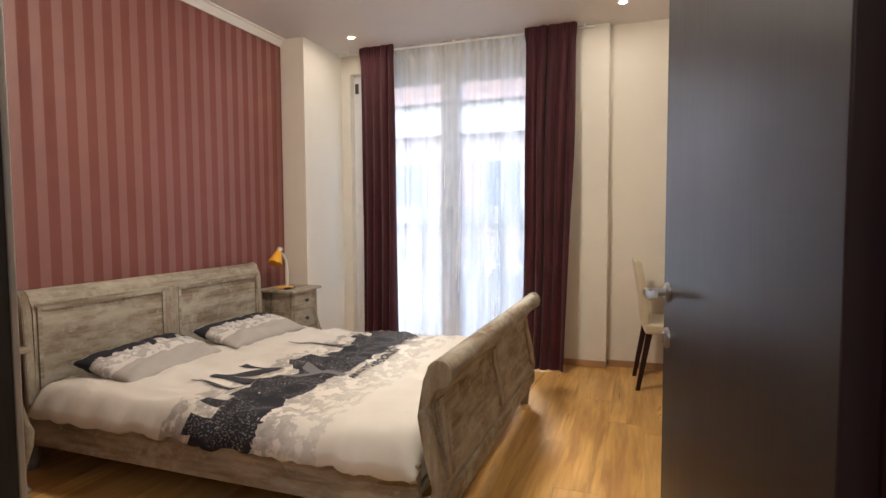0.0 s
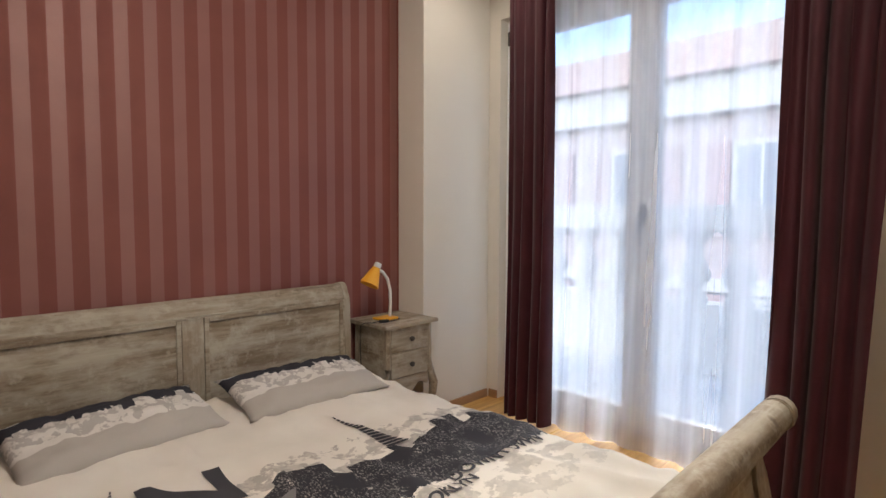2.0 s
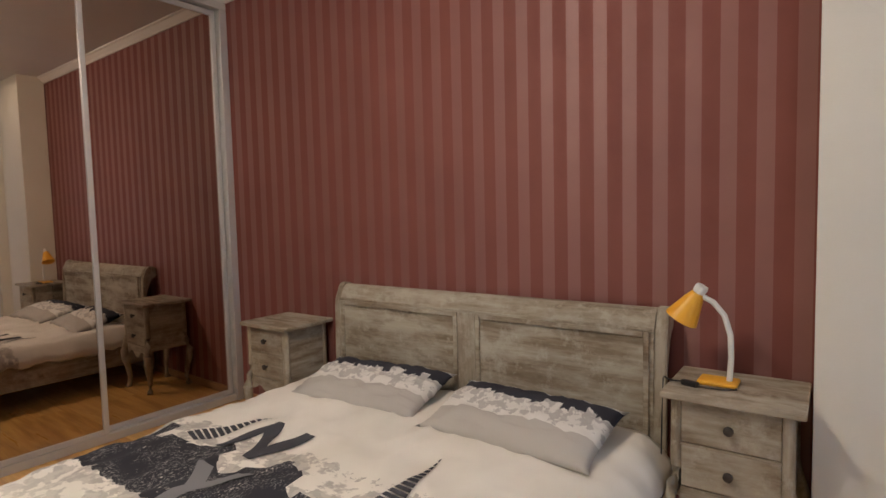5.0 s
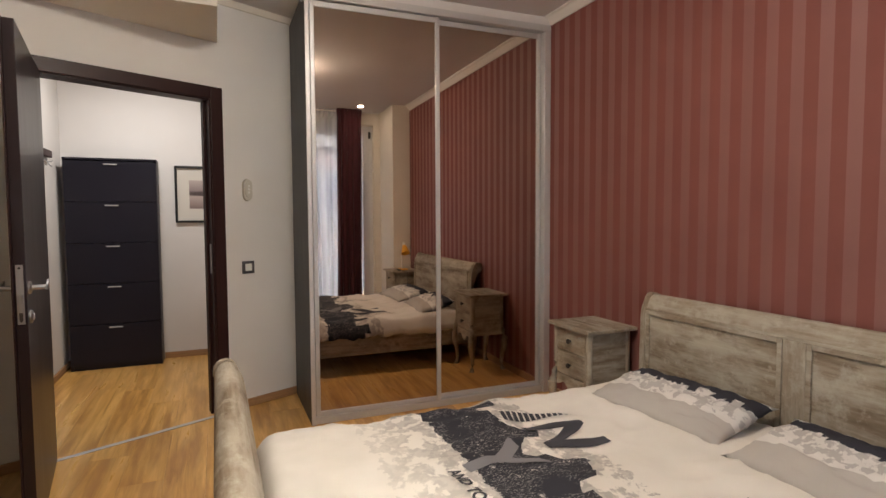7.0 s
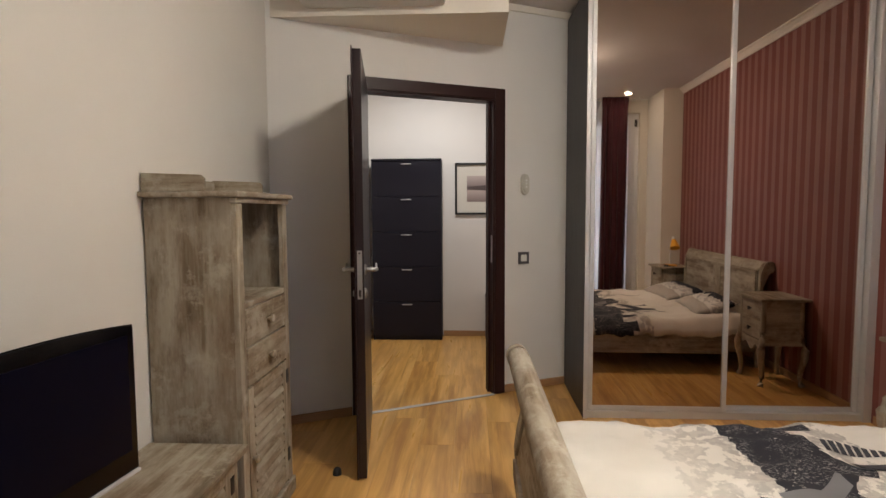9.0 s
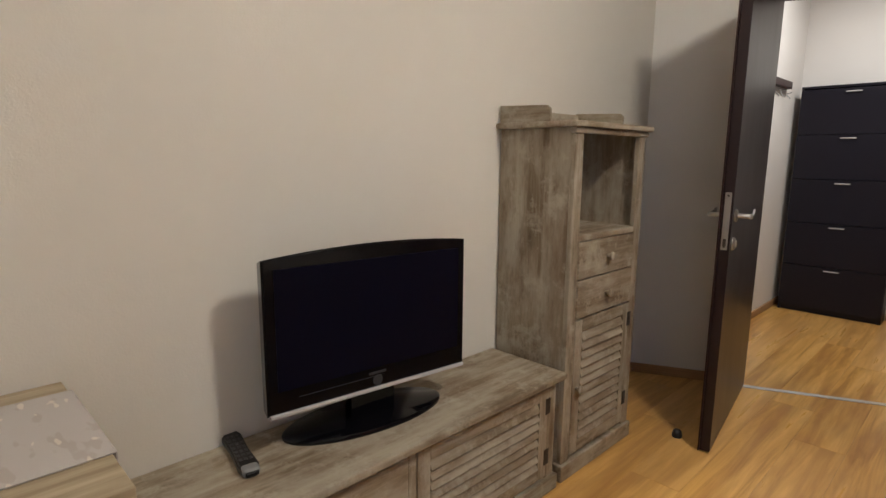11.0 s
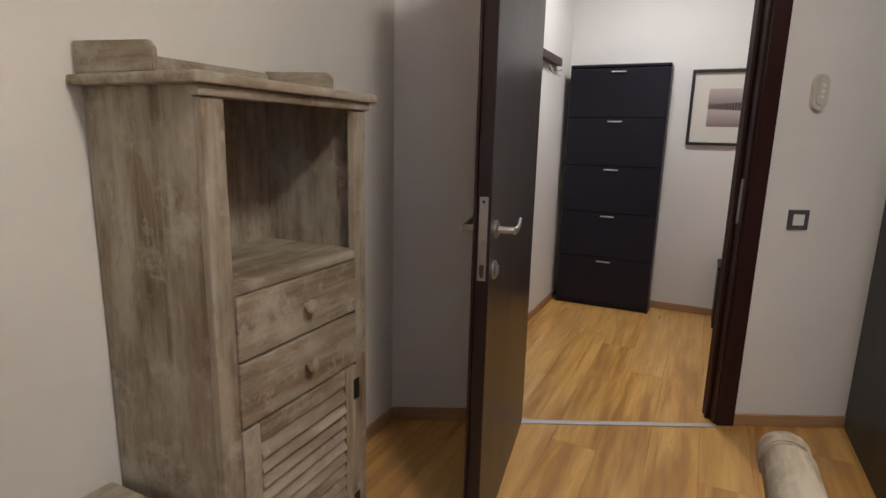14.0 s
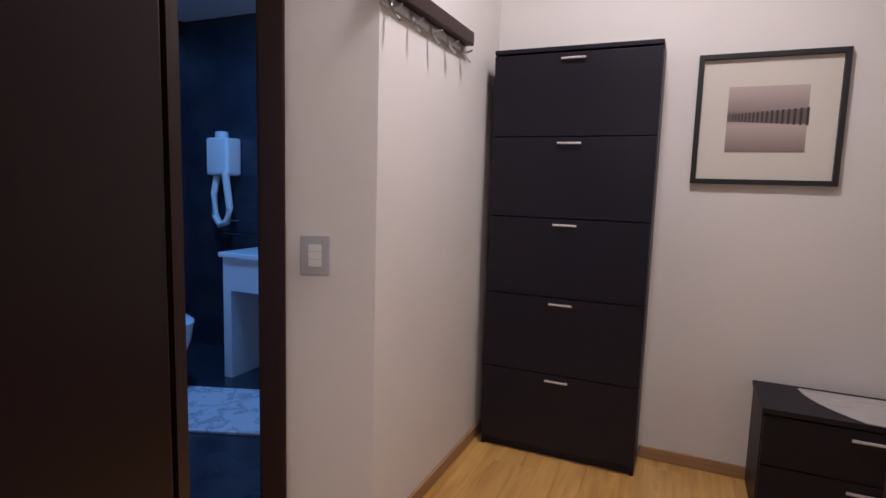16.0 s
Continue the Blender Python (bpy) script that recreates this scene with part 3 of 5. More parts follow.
BULB.node_tree.nodes["Principled BSDF"].inputs["Emission Color"].default_value = (*WARM, 1)
BULB.node_tree.nodes["Principled BSDF"].inputs["Emission Strength"].default_value = 24.5
lamp = thing("ceiling_lamp", pose(*DOME, CEIL), "round lit ceiling lamp with a white glass dome", "ceiling lamp")
part("base", turned([(0.17, -0.001), (0.17, -0.022), (0.16, -0.028)], 32), WHITE_PLASTIC, lamp, smooth=True)
part("dome", turned([(0.165, -0.03), (0.168, -0.06), (0.15, -0.095), (0.11, -0.125), (0.05, -0.142), (0.01, -0.145)], 32), BULB, lamp, "lit white glass dome", smooth=True)

# ---- bed ----


def bed():
    b = thing("double_bed", pose(0, 0, 0), "limewashed wooden sleigh bed with rolled head and foot", "bed")
    y0, y1 = 1.03, 2.775

    def sleigh(x, s, top, low):
        """Outline of a scrolled board; s is the way the scroll leans."""
        if s < 0:
            front = [(x - s * 0.022, low), (x - s * 0.022, top * 0.87), (x - s * 0.016, top * 0.905)]
        else:
            front = [(x + 0.012, low), (x + 0.020, low + 0.10), (x + 0.010, top * 0.50), (x - 0.018, top * 0.72), (x - 0.022, top * 0.82), (x - 0.012, top * 0.90)]
        cx, cz, r = x + s * 0.048, top - 0.048, 0.047
        roll = []
        for k in range(11):
            a = radians(175 - k * 26)
            roll.append((cx + s * r * math.cos(a), cz + r * math.sin(a)))
        if s < 0:
            back = [(x + s * 0.036, top * 0.86), (x + s * 0.014, top * 0.74), (x + s * 0.010, top * 0.55), (x + s * 0.010, low)]
        else:
            back = [(x + 0.030, top * 0.85), (x + 0.016, top * 0.76), (x + 0.022, top * 0.66), (x + 0.046, top * 0.50), (x + 0.060, low + 0.10), (x + 0.050, low)]
        return front + roll + back

    def board(name, x, s, top, ya, yb):
        e = part(name, profile_y(sleigh(x, s, top, 0.16), ya + 0.045, yb - 0.045), WOOD_Y, b, smooth=True)
        for y in (ya, yb - 0.045):
            wide = [(px + (-0.010 if (px - x) * s < 0.02 and pz < top * 0.8 else 0.006) * s, pz + (0.006 if pz > top * 0.9 else 0)) for px, pz in sleigh(x, s, top, 0.16)]
            part("end_post", profile_y(wide, y, y + 0.045, 0.004), WOOD_Z, e, smooth=True)
        f, low_z = -s, 0.16
        mid = (ya + yb) / 2
        xf = x - s * 0.022
        ins = [(ya + 0.06, mid - 0.05), (mid + 0.05, yb - 0.06)]
        for side in ((f,) if name == "headboard" else ()):
            xs = xf if side == f else x + s * 0.010
            for a, c in ins:
                fr = bmesh.new()
                z0, z1 = 0.25, top * 0.905
                lo, hi = sorted((xs, xs + side * 0.010))
                for q in ((lo, a, z0, hi, a + 0.022, z1), (lo, c - 0.022, z0, hi, c, z1), (lo, a + 0.022, z1 - 0.022, hi, c - 0.022, z1), (lo, a + 0.022, z0, hi, c - 0.022, z0 + 0.022)):
                    box(*q, bevel=0.004, bm=fr)
                part("panel_moulding", fr, WOOD_Y, e)
            lo, hi = sorted((xs, xs + side * 0.007))
            part("roll_bead", box(lo, ya + 0.05, top * 0.905, hi, yb - 0.05, top * 0.92, 0.003), WOOD_Y, e)
            part("centre_stile", box(lo, mid - 0.048, 0.2, hi, mid + 0.048, top * 0.905, 0.003), WOOD_Z, e)
        if name == "footboard":
            outer = [(x + 0.014, top * 0.78), (x + 0.020, top * 0.68), (x + 0.044, top * 0.52), (x + 0.058, low_z + 0.12)]
            inner = [(px + 0.012, pz) for px, pz in outer]
            for y in (ya + 0.055, mid - 0.04, yb - 0.135):
                part("panel_stile", profile_y(outer + inner[::-1], y, y + 0.08, 0.002), WOOD_Z, e)
            part("bottom_stile", box(x + 0.056, ya + 0.05, low_z - 0.01, x + 0.072, yb - 0.05, low_z + 0.07, 0.004), WOOD_Y, e)
        return e

    board("headboard", -3.03, -1, 0.865, y0, y1)
    board("footboard", -0.956, 1, 0.715, y0 - 0.03, y1 + 0.02)
    for y in (y0, y1 - 0.035):
        part("side_rail", box(-3.00, y, 0.13, -0.993, y + 0.035, 0.325, 0.006), WOOD_X, b)
    for x in (-3.03, -0.956):
        for y in (y0 - 0.01, y1 - 0.06):
            leg = turned([(0.030, 0.0), (0.036, 0.05), (0.044, 0.12), (0.044, 0.19)], 14, at=(x, y + 0.03, 0))
            part("leg", leg, WOOD_Z, b, smooth=True)
    part("slat_base", box(-2.99, y0 + 0.04, 0.20, -1.0, y1 - 0.04, 0.225), WOOD_X, b)
    return b


bed()
mat = thing("mattress", pose(0, 0, 0), "white mattress on the bed base", "mattress")
part("body", box(-2.98, 1.075, 0.226, -1.008, 2.73, 0.345, 0.03, segments=3), LINEN, mat, smooth=True)


def duvet_material():
    """White cotton with a printed band: charcoal skyline and grey blotches."""
    m = principled("printed_cotton", (0.75, 0.71, 0.65), 0.85, spec=0.15)
    n = Net(m)
    v = n.coords()
    x, y = n.axis(v, 0), n.axis(v, 1)
    rag = n.noise(v, 22, 5, 0.65)
    blob = n.noise(n.coords((1.0, 0.75, 1.0)), 15, 5, 0.62)
    white = n.mix(n.grey(n.noise(v, 3, 3), 0.35, 0.7), (0.70, 0.655, 0.58), (0.79, 0.745, 0.67))
    # grey blotches on both sides of the dark strip
    g = n.maths("MULTIPLY", n.maths("GREATER_THAN", n.maths("ADD", x, n.maths("MULTIPLY", rag, 0.16)), -2.06), n.maths("LESS_THAN", n.maths("ADD", x, n.maths("MULTIPLY", rag, 0.14)), -1.32))
    g2 = n.maths("MULTIPLY", g, n.grey(blob, 0.46, 0.50))
    foot = n.grey(x, -1.66, -1.36, 0.72, 0.25)
    c = n.mix(n.maths("MULTIPLY", g2, foot), white, n.mix(n.grey(n.noise(v, 31, 4), 0.45, 0.55), (0.30, 0.275, 0.25), (0.44, 0.405, 0.36)))
    # skyline: towers of uneven height, edge towards the headboard
    cell = n.node("TexVoronoi", Scale=1.0)
    cell.voronoi_dimensions = "1D"
    cell.inputs["Randomness"].default_value = 0.8
    n.link(n.maths("MULTIPLY", y, 17.0), cell.inputs["W"])
    tower = n.axis(cell.outputs["Color"], 0)
    edge = n.maths("ADD", n.maths("MULTIPLY", tower, -0.13), -1.88)
    hump = n.maths("MULTIPLY", n.grey(n.noise(n.coords((0.0, 1.0, 0.0)), 2.6, 1), 0.35, 0.65), -0.12)
    edge = n.maths("ADD", edge, hump)
    low = n.maths("ADD", n.maths("MULTIPLY", rag, 0.10), -1.735)
    band = n.maths("MULTIPLY", n.maths("GREATER_THAN", x, edge), n.maths("LESS_THAN", x, low))
    win = n.node("TexNoise", Scale=1.0, Detail=2.0)
    n.link(n.coords((110.0, 240.0, 1.0)), win.inputs["Vector"])
    lit = n.maths("MULTIPLY", n.grey(win.outputs["Fac"], 0.56, 0.62, 0.0, 0.55), n.grey(n.noise(v, 7, 2), 0.42, 0.52))
    ink = n.mix(lit, (0.035, 0.035, 0.042), (0.40, 0.38, 0.36))
    c = n.mix(n.maths("MULTIPLY", band, n.grey(rag, 0.30, 0.36)), c, ink)
    n.base(c)
    n.bump(n.noise(v, 700, 2), 0.12, 0.001)
    return m


DUVET = duvet_material()
INK = principled("charcoal_print", (0.06, 0.06, 0.068), 0.85, spec=0.15)
INK_GREY = principled("grey_print", (0.20, 0.195, 0.20), 0.85, spec=0.15)


def height_on_bed(x, y):
    """Top of the duvet: soft waves, sagging to the edges."""
    e = min(1.0, max(0.0, (y - 0.985) / 0.16)), min(1.0, max(0.0, (2.825 - y) / 0.16)), min(1.0, max(0.0, (-0.988 - x) / 0.10))
    q = 1.0
    for k in e:
        q *= 1 - (1 - k) ** 3
    w = 0.014 * noise.noise(Vector((x * 2.4, y * 2.4, 3.0))) + 0.009 * noise.noise(Vector((x * 7, y * 5, 9.0)))
    rid = 0.015 * (1 - abs(noise.noise(Vector((x * 4.0 + y * 3, y * 6.0 - x * 2, 5.0)))) * 2.2)
    hem = (1 - e[0]) * e[1] + (1 - e[1]) * e[0]
    fold = hem * (0.030 * noise.noise(Vector((x * 9, y * 2.5, 2.0))) + 0.018 * noise.noise(Vector((x * 23, y * 3, 6.0))))
    return 0.290 + 0.116 * q + (w + rid) * q + fold


def duvet():
    d = thing("duvet", pose(0, 0, 0), "white duvet with printed charcoal city skyline, spread over the bed", "duvet")
    bm = bmesh.new()
    nx, ny = 90, 84
    grid = []
    for i in range(nx + 1):
        x = -2.95 + (2.95 - 0.991) * i / nx
        row = []
        for j in range(ny + 1):
            s = j / ny
            y = 0.985 + 1.84 * s
            z = height_on_bed(x, y)
            yy = y + (0.022 * noise.noise(Vector((x * 6, s, 1))) * max(0.0, abs(2 * s - 1) - 0.86) / 0.14)
            row.append(bm.verts.new((x, yy, z)))
        grid.append(row)
    for i in range(nx):
        for j in range(ny):
            bm.faces.new((grid[i][j], grid[i + 1][j], grid[i + 1][j + 1], grid[i][j + 1]))
    ob = part("cover", bm, DUVET, d, smooth=True)
    ob.data.set_sharp_from_angle(angle=radians(180))
    sol = ob.modifiers.new("thickness", "SOLIDIFY")
    sol.thickness, sol.offset = 0.03, -1
    return d


duvet_ob = duvet()


def lettering(text, size, place, turn, material, owner, name="print", lift=0.004, bold=0.0):
    """Printed letters laid on the duvet, following its folds."""
    cu = bpy.data.curves.new(name, "FONT")
    cu.body, cu.size, cu.align_x, cu.align_y = text, size, "CENTER", "CENTER"
    cu.offset = bold
    tmp = bpy.data.objects.new("tmp", cu)
    scene.collection.objects.link(tmp)
    me = bpy.data.meshes.new_from_object(tmp)
    bpy.data.objects.remove(tmp)
    bm = bmesh.new()
    bm.from_mesh(me)
    moved(bm, pose(place[0], place[1], 0, 0, 0, turn))
    bmesh.ops.triangulate(bm, faces=bm.faces)
    for _ in range(3):
        long = [e for e in bm.edges if e.calc_length() > 0.03]
        if not long:
            break
        bmesh.ops.subdivide_edges(bm, edges=long, cuts=1)
        bmesh.ops.triangulate(bm, faces=bm.faces)
    for v in bm.verts:
        v.co.z = height_on_bed(v.co.x, v.co.y) + lift
    return part(name, bm, material, owner)


lettering("N", 0.36, (-2.14, 1.555), 84, INK, duvet_ob, bold=0.012)
lettering("Y", 0.36, (-1.78, 1.67), 96, INK_GREY, duvet_ob, bold=0.012)
lettering("DOWNTOWN", 0.075, (-1.67, 2.42), 90, INK, duvet_ob, bold=0.002)
lettering("AND TO BROOKLYN", 0.060, (-1.615, 1.95), 90, INK, duvet_ob, bold=0.002)


def spire(tip, base, wide, owner):
    """A printed tapering tower with rows of bars."""
    bm = bmesh.new()
    a, c = Vector((*tip, 0)), Vector((*base, 0))
    way = c - a
    side = Vector((-way.y, way.x, 0)).normalized()
    rows = 15
    for i in range(rows):
        f0, f1 = i / rows, (i + 0.72) / rows
        w0, w1 = 0.002 + wide * f0 ** 1.4, 0.003 + wide * f1 ** 1.4
        q = [a + way * f0 + side * w0, a + way * f0 - side * w0, a + way * f1 - side * w1, a + way * f1 + side * w1]
        vs = [bm.verts.new((p.x, p.y, height_on_bed(p.x, p.y) + 0.004)) for p in q]
        bm.faces.new(vs)
    part("print", bm, INK, owner)


spire((-2.37, 1.40), (-2.0, 1.30), 0.045, duvet_ob)
spire((-2.37, 2.21), (-1.98, 2.24), 0.055, duvet_ob)


def pillow_material():
    m = principled("printed_pillow_cotton", (0.7, 0.67, 0.62), 0.85, spec=0.15)
    n = Net(m)
    v = n.coords()
    u = n.axis(v, 0)
    rag = n.noise(v, 16, 5, 0.65)
    blob = n.noise(v, 12, 4, 0.6)
    cell = n.node("TexVoronoi", Scale=1.0)
    cell.voronoi_dimensions = "1D"
    n.link(n.maths("MULTIPLY", n.axis(v, 1), 26.0), cell.inputs["W"])
    tower = n.maths("MULTIPLY", n.maths("ADD", n.axis(cell.outputs["Color"], 0), -0.5), 0.055)
    back = n.maths("ADD", n.maths("ADD", u, tower), n.maths("MULTIPLY", n.maths("ADD", rag, -0.5), 0.09))
    white = n.mix(n.grey(blob, 0.3, 0.7), (0.66, 0.63, 0.58), (0.74, 0.71, 0.66))
    c = n.mix(n.maths("MULTIPLY", n.maths("LESS_THAN", back, 0.035), n.grey(n.noise(v, 24, 5, 0.65), 0.47, 0.51, 0, 0.6)), white, (0.30, 0.28, 0.26))
    c = n.mix(n.maths("MULTIPLY", n.maths("LESS_THAN", back, -0.072), n.maths("GREATER_THAN", n.maths("ADD", u, n.maths("MULTIPLY", rag, 0.06)), -0.135)), c, (0.04, 0.04, 0.05))
    c = n.mix(n.maths("GREATER_THAN", u, 0.06), c, (0.47, 0.435, 0.39))
    n.base(c)
    n.bump(n.noise(v, 700, 2), 0.12, 0.001)
    return m


PILLOW = pillow_material()


def pillow(m, label):
    p = thing("pillow", m, label, "pillow", "bed pillows")
    bm = bmesh.new()
    n = 26
    for side in (1, -1):
        g = []
        for i in range(n + 1):
            for j in range(n + 1):
                a, b = 2 * i / n - 1, 2 * j / n - 1
                t = max(0.0, (1 - abs(a) ** 2.6)) ** 0.55 * max(0.0, (1 - abs(b) ** 3.2)) ** 0.5
                pull = 1 - 0.05 * (1 - t)
                x, y = 0.190 * a * (1 + 0.07 * abs(b) ** 5), 0.355 * b * (1 + 0.06 * abs(a) ** 5)
                seam = math.exp(-((1 - max(abs(a), abs(b))) / 0.28) ** 2)
                crease = abs(noise.noise(Vector((a * 3.0 + b * 1.5, b * 5.5, side * 3 + m.translation.y))))
                pucker = math.sin(26 * (a if abs(b) > abs(a) else b) + 5 * noise.noise(Vector((a * 2, b * 2, 9))))
                z = side * 0.064 * t + 0.014 * noise.noise(Vector((a * 2.2, b * 3.2, 4.0))) * t - side * 0.018 * t * max(0, 0.3 - crease) / 0.3 + 0.004 * side * seam * pucker * t ** 0.5
                g.append(bm.verts.new((x * pull, y * pull, z)))
        for i in range(n):
            for j in range(n):
                k = i * (n + 1) + j
                bm.faces.new((g[k], g[k + 1], g[k + n + 2], g[k + n + 1]))
    bmesh.ops.remove_doubles(bm, verts=bm.verts, dist=0.0012)
    part("cover", bm, PILLOW, p, smooth=True).data.set_sharp_from_angle(angle=radians(180))
    return p


pillow(pose(-2.755, 1.53, 0.455, 0, 13, 5), "plump white pillow with a charcoal and grey print")
pillow(pose(-2.735, 2.31, 0.455, 0, 13, -2), "plump white pillow with a charcoal and grey print")


# ---- bedside tables ----
def nightstand(m, label):
    """Origin at the middle of its foot; the front faces +x."""
    t = thing("bedside_table", m, label, "bedside table", "bedside tables")
    wd, dp, top = 0.200, 0.175, 0.648
    part("tabletop", box(-dp, -wd, top - 0.022, dp, wd, top, 0.006), WOOD_Y, t)
    bw, bd = 0.165, 0.145
    part("side_panel", box(-bd, -bw, 0.30, bd - 0.004, -bw + 0.018, top - 0.023), WOOD_X, t)
    part("side_panel", box(-bd, bw - 0.018, 0.30, bd - 0.004, bw, top - 0.023), WOOD_X, t)
    part("back_panel", box(-bd - 0.004, -bw + 0.019, 0.30, -bd + 0.008, bw - 0.019, top - 0.023), WOOD_Y, t)
    part("shelf", box(-bd + 0.01, -bw + 0.019, 0.305, bd - 0.02, bw - 0.019, 0.318), WOOD_Y, t)
    for z0, z1 in ((0.485, 0.620), (0.340, 0.475)):
        d = part("drawer", box(bd - 0.018, -bw + 0.026, z0, bd + 0.002, bw - 0.026, z1, 0.004), WOOD_Y, t)
        kz = (z0 + z1) / 2
        part("knob", turned([(0.006, 0), (0.007, 0.012), (0.015, 0.016), (0.014, 0.024), (0.005, 0.028)], 14, at=(bd + 0.002, 0, kz), axis="x"), IRON, d, "dark round knob", smooth=True)
    for z in (0.479, 0.624, 0.332):
        part("rail", box(bd - 0.02, -bw + 0.022, z - 0.004, bd + 0.001, bw - 0.022, z + 0.004), WOOD_Y, t)
    # scalloped apron
    pts = [(-bw + 0.02, 0.332), (bw - 0.02, 0.332)]
    low = [(bw - 0.02 - (2 * bw - 0.04) * i / 24, 0.285 - 0.020 * math.cos(4 * math.pi * i / 24) - 0.022 * math.sin(math.pi * i / 24)) for i in range(25)]
    bm = bmesh.new()
    ring = pts + low
    a = [bm.verts.new((bd - 0.016, y, z)) for y, z in ring]
    c = [bm.verts.new((bd - 0.001, y, z)) for y, z in ring]
    bm.faces.new(a), bm.faces.new(c)
    for i in range(len(ring)):
        j = (i + 1) % len(ring)
        bm.faces.new((a[i], a[j], c[j], c[i]))
    part("apron", bm, WOOD_Y, t)
    for sx in (1, -1):
        for sy in (1, -1):
            pts, rad = [], []
            for k, (out, z, r) in enumerate(((0.000, 0.62, 0.016), (0.0, 0.40, 0.017), (0.008, 0.335, 0.021), (0.022, 0.27, 0.024), (0.020, 0.21, 0.021), (0.006, 0.13, 0.016), (0.000, 0.06, 0.013), (0.006, 0.022, 0.015), (0.014, 0.0, 0.019))):
                pts.append((sx * (bd - 0.012 + out), sy * (bw - 0.010 + out), z))
                rad.append(r * 1.15)
            part("leg", tube(pts, 0.02, 10, radii=rad), WOOD_Z, t, smooth=True)
    return t


stand_a = nightstand(pose(-2.925, 3.015, 0), "limewashed bedside table with two drawers and curved legs")
copy_thing(stand_a, pose(-2.94, 0.705, 0))


# ---- desk lamp ----
def desk_lamp():
    t = thing("desk_lamp", pose(-2.93, 2.965, 0.648) @ Matrix.Scale(0.93, 4), "small yellow desk lamp with a white bent stem", "lamp")
    bm = box(-0.05, -0.07, 0.001, 0.05, 0.06, 0.016, 0.007, segments=3)
    part("base", bm, YELLOW, t, "yellow plastic foot", smooth=True)
    pts = [(0, 0.03, 0.014), (0, 0.035, 0.10), (0, 0.032, 0.18), (0, 0.012, 0.25), (0, -0.025, 0.295), (0, -0.065, 0.315)]
    part("stem", tube(pts, 0.010, 10), WHITE_PLASTIC, t, "white bent stem", smooth=True)
    sh = part("shade", moved(turned([(0.022, 0.0), (0.034, -0.03), (0.060, -0.115), (0.058, -0.115), (0.031, -0.03), (0.018, -0.004)], 28), pose(0, -0.075, 0.325, -30, 0, 0)), YELLOW, t, "yellow cone shade", smooth=True)
    part("cap", moved(turned([(0.021, 0.001), (0.024, 0.02), (0.02, 0.032), (0.005, 0.034)], 20), pose(0, -0.075, 0.325, -30, 0, 0)), WHITE_PLASTIC, sh, smooth=True)
    cord = [(0.02, 0.05, 0.006), (0.06, 0.06, 0.005), (0.085, 0.02, 0.005), (0.09, -0.06, 0.006), (0.075, -0.10, 0.012), (0.06, -0.16, 0.006), (0.03, -0.185, 0.006), (0.0, -0.196, -0.01), (0.0, -0.20, -0.15), (0.01, -0.2, -0.33), (-0.03, -0.2, -0.56)]
    part("cord", tube(cord, 0.0028, 6), BLACK_PLASTIC, t, "thin black cord", smooth=True)
    part("switch", moved(box(-0.03, -0.011, 0.001, 0.03, 0.011, 0.02, 0.005), pose(0.082, -0.085, 0.0, 0, 0, 70)), BLACK_PLASTIC, t, "black in-line switch")
    return t


desk_lamp()


# ---- curtains ----
def drape(name, label, material, x0, x1, y, z0, z1, folds, amp, flare=0.0, lean=0.0, spread=1.0, shift=0.0, seed=0, steps=34, forward=0.0):
    """A hanging cloth with upright folds; flare widens the folds and lean brings the hem into the room."""
    t = thing(name, pose(0, 0, 0), label, "curtain", "curtains")
    bm = bmesh.new()
    n = folds * 18
    rows = []
    for k in range(steps + 1):
        f = (k / steps) ** 1.5               # 0 at the top, rows close together at the heading
        z = z1 + (z0 - z1) * f
        row = []
        for i in range(n + 1):
            s = i / n
            c = (x0 + x1) / 2
            wide = (x1 - x0) * (1 + (spread - 1) * f)
            x = c + shift * f * f + (s - 0.5) * wide
            ph = 2 * math.pi * folds * s + 2.4 * noise.noise(Vector((s * 3.4, f * 1.6, seed)))
            a = amp * (0.55 + 0.45 * min(1, f * 5)) * (1 + flare * f) * (0.75 + 0.9 * noise.noise(Vector((s * folds * 0.7, f * 1.5, seed + 7))))
            yy = y - lean * f ** 3 - forward * f + a * math.sin(ph) + 0.01 * noise.noise(Vector((s * 3, f * 2, seed + 3)))
            head = max(0.0, 1 - abs(z1 - 0.055 - z) / 0.075)
            yy += head * (0.010 * math.sin(3.1 * ph + 4 * s) - 0.012)
            x += head * (s - 0.5) * wide * 0.06
            row.append(bm.verts.new((x + 0.35 * a * math.cos(ph), yy, z)))
        rows.append(row)
    for a, b in zip(rows, rows[1:]):
        for i in range(n):
            bm.faces.new((a[i], a[i + 1], b[i + 1], b[i]))
    ob = part("cloth", bm, material, t, smooth=True)
    ob.data.set_sharp_from_angle(angle=radians(180))
    return t


cl = drape("curtain", "burgundy satin curtain gathered in folds beside the window", BURGUNDY, -2.60, -2.285, 3.665, 0.015, 2.715, 4, 0.024, 0.4, 0.05, 1.0, 0.03, 1)
cr = drape("curtain", "burgundy satin curtain gathered in folds beside the window", BURGUNDY, -1.13, -0.74, 3.66, 0.012, 2.715, 5, 0.024, 0.5, 0.10, 0.9, -0.04, 2, forward=0.03)
sheer = drape("sheer_curtain", "translucent white voile curtain across the balcony door", SHEER, -2.46, -1.06, 3.745, 0.01, 2.70, 8, 0.021, 0.5, 0.07, 1.0, 0.0, 5, 40)
rod = thing("curtain_rail", pose(0, 0, 0), "thin white curtain rail under the ceiling", "curtain rail")
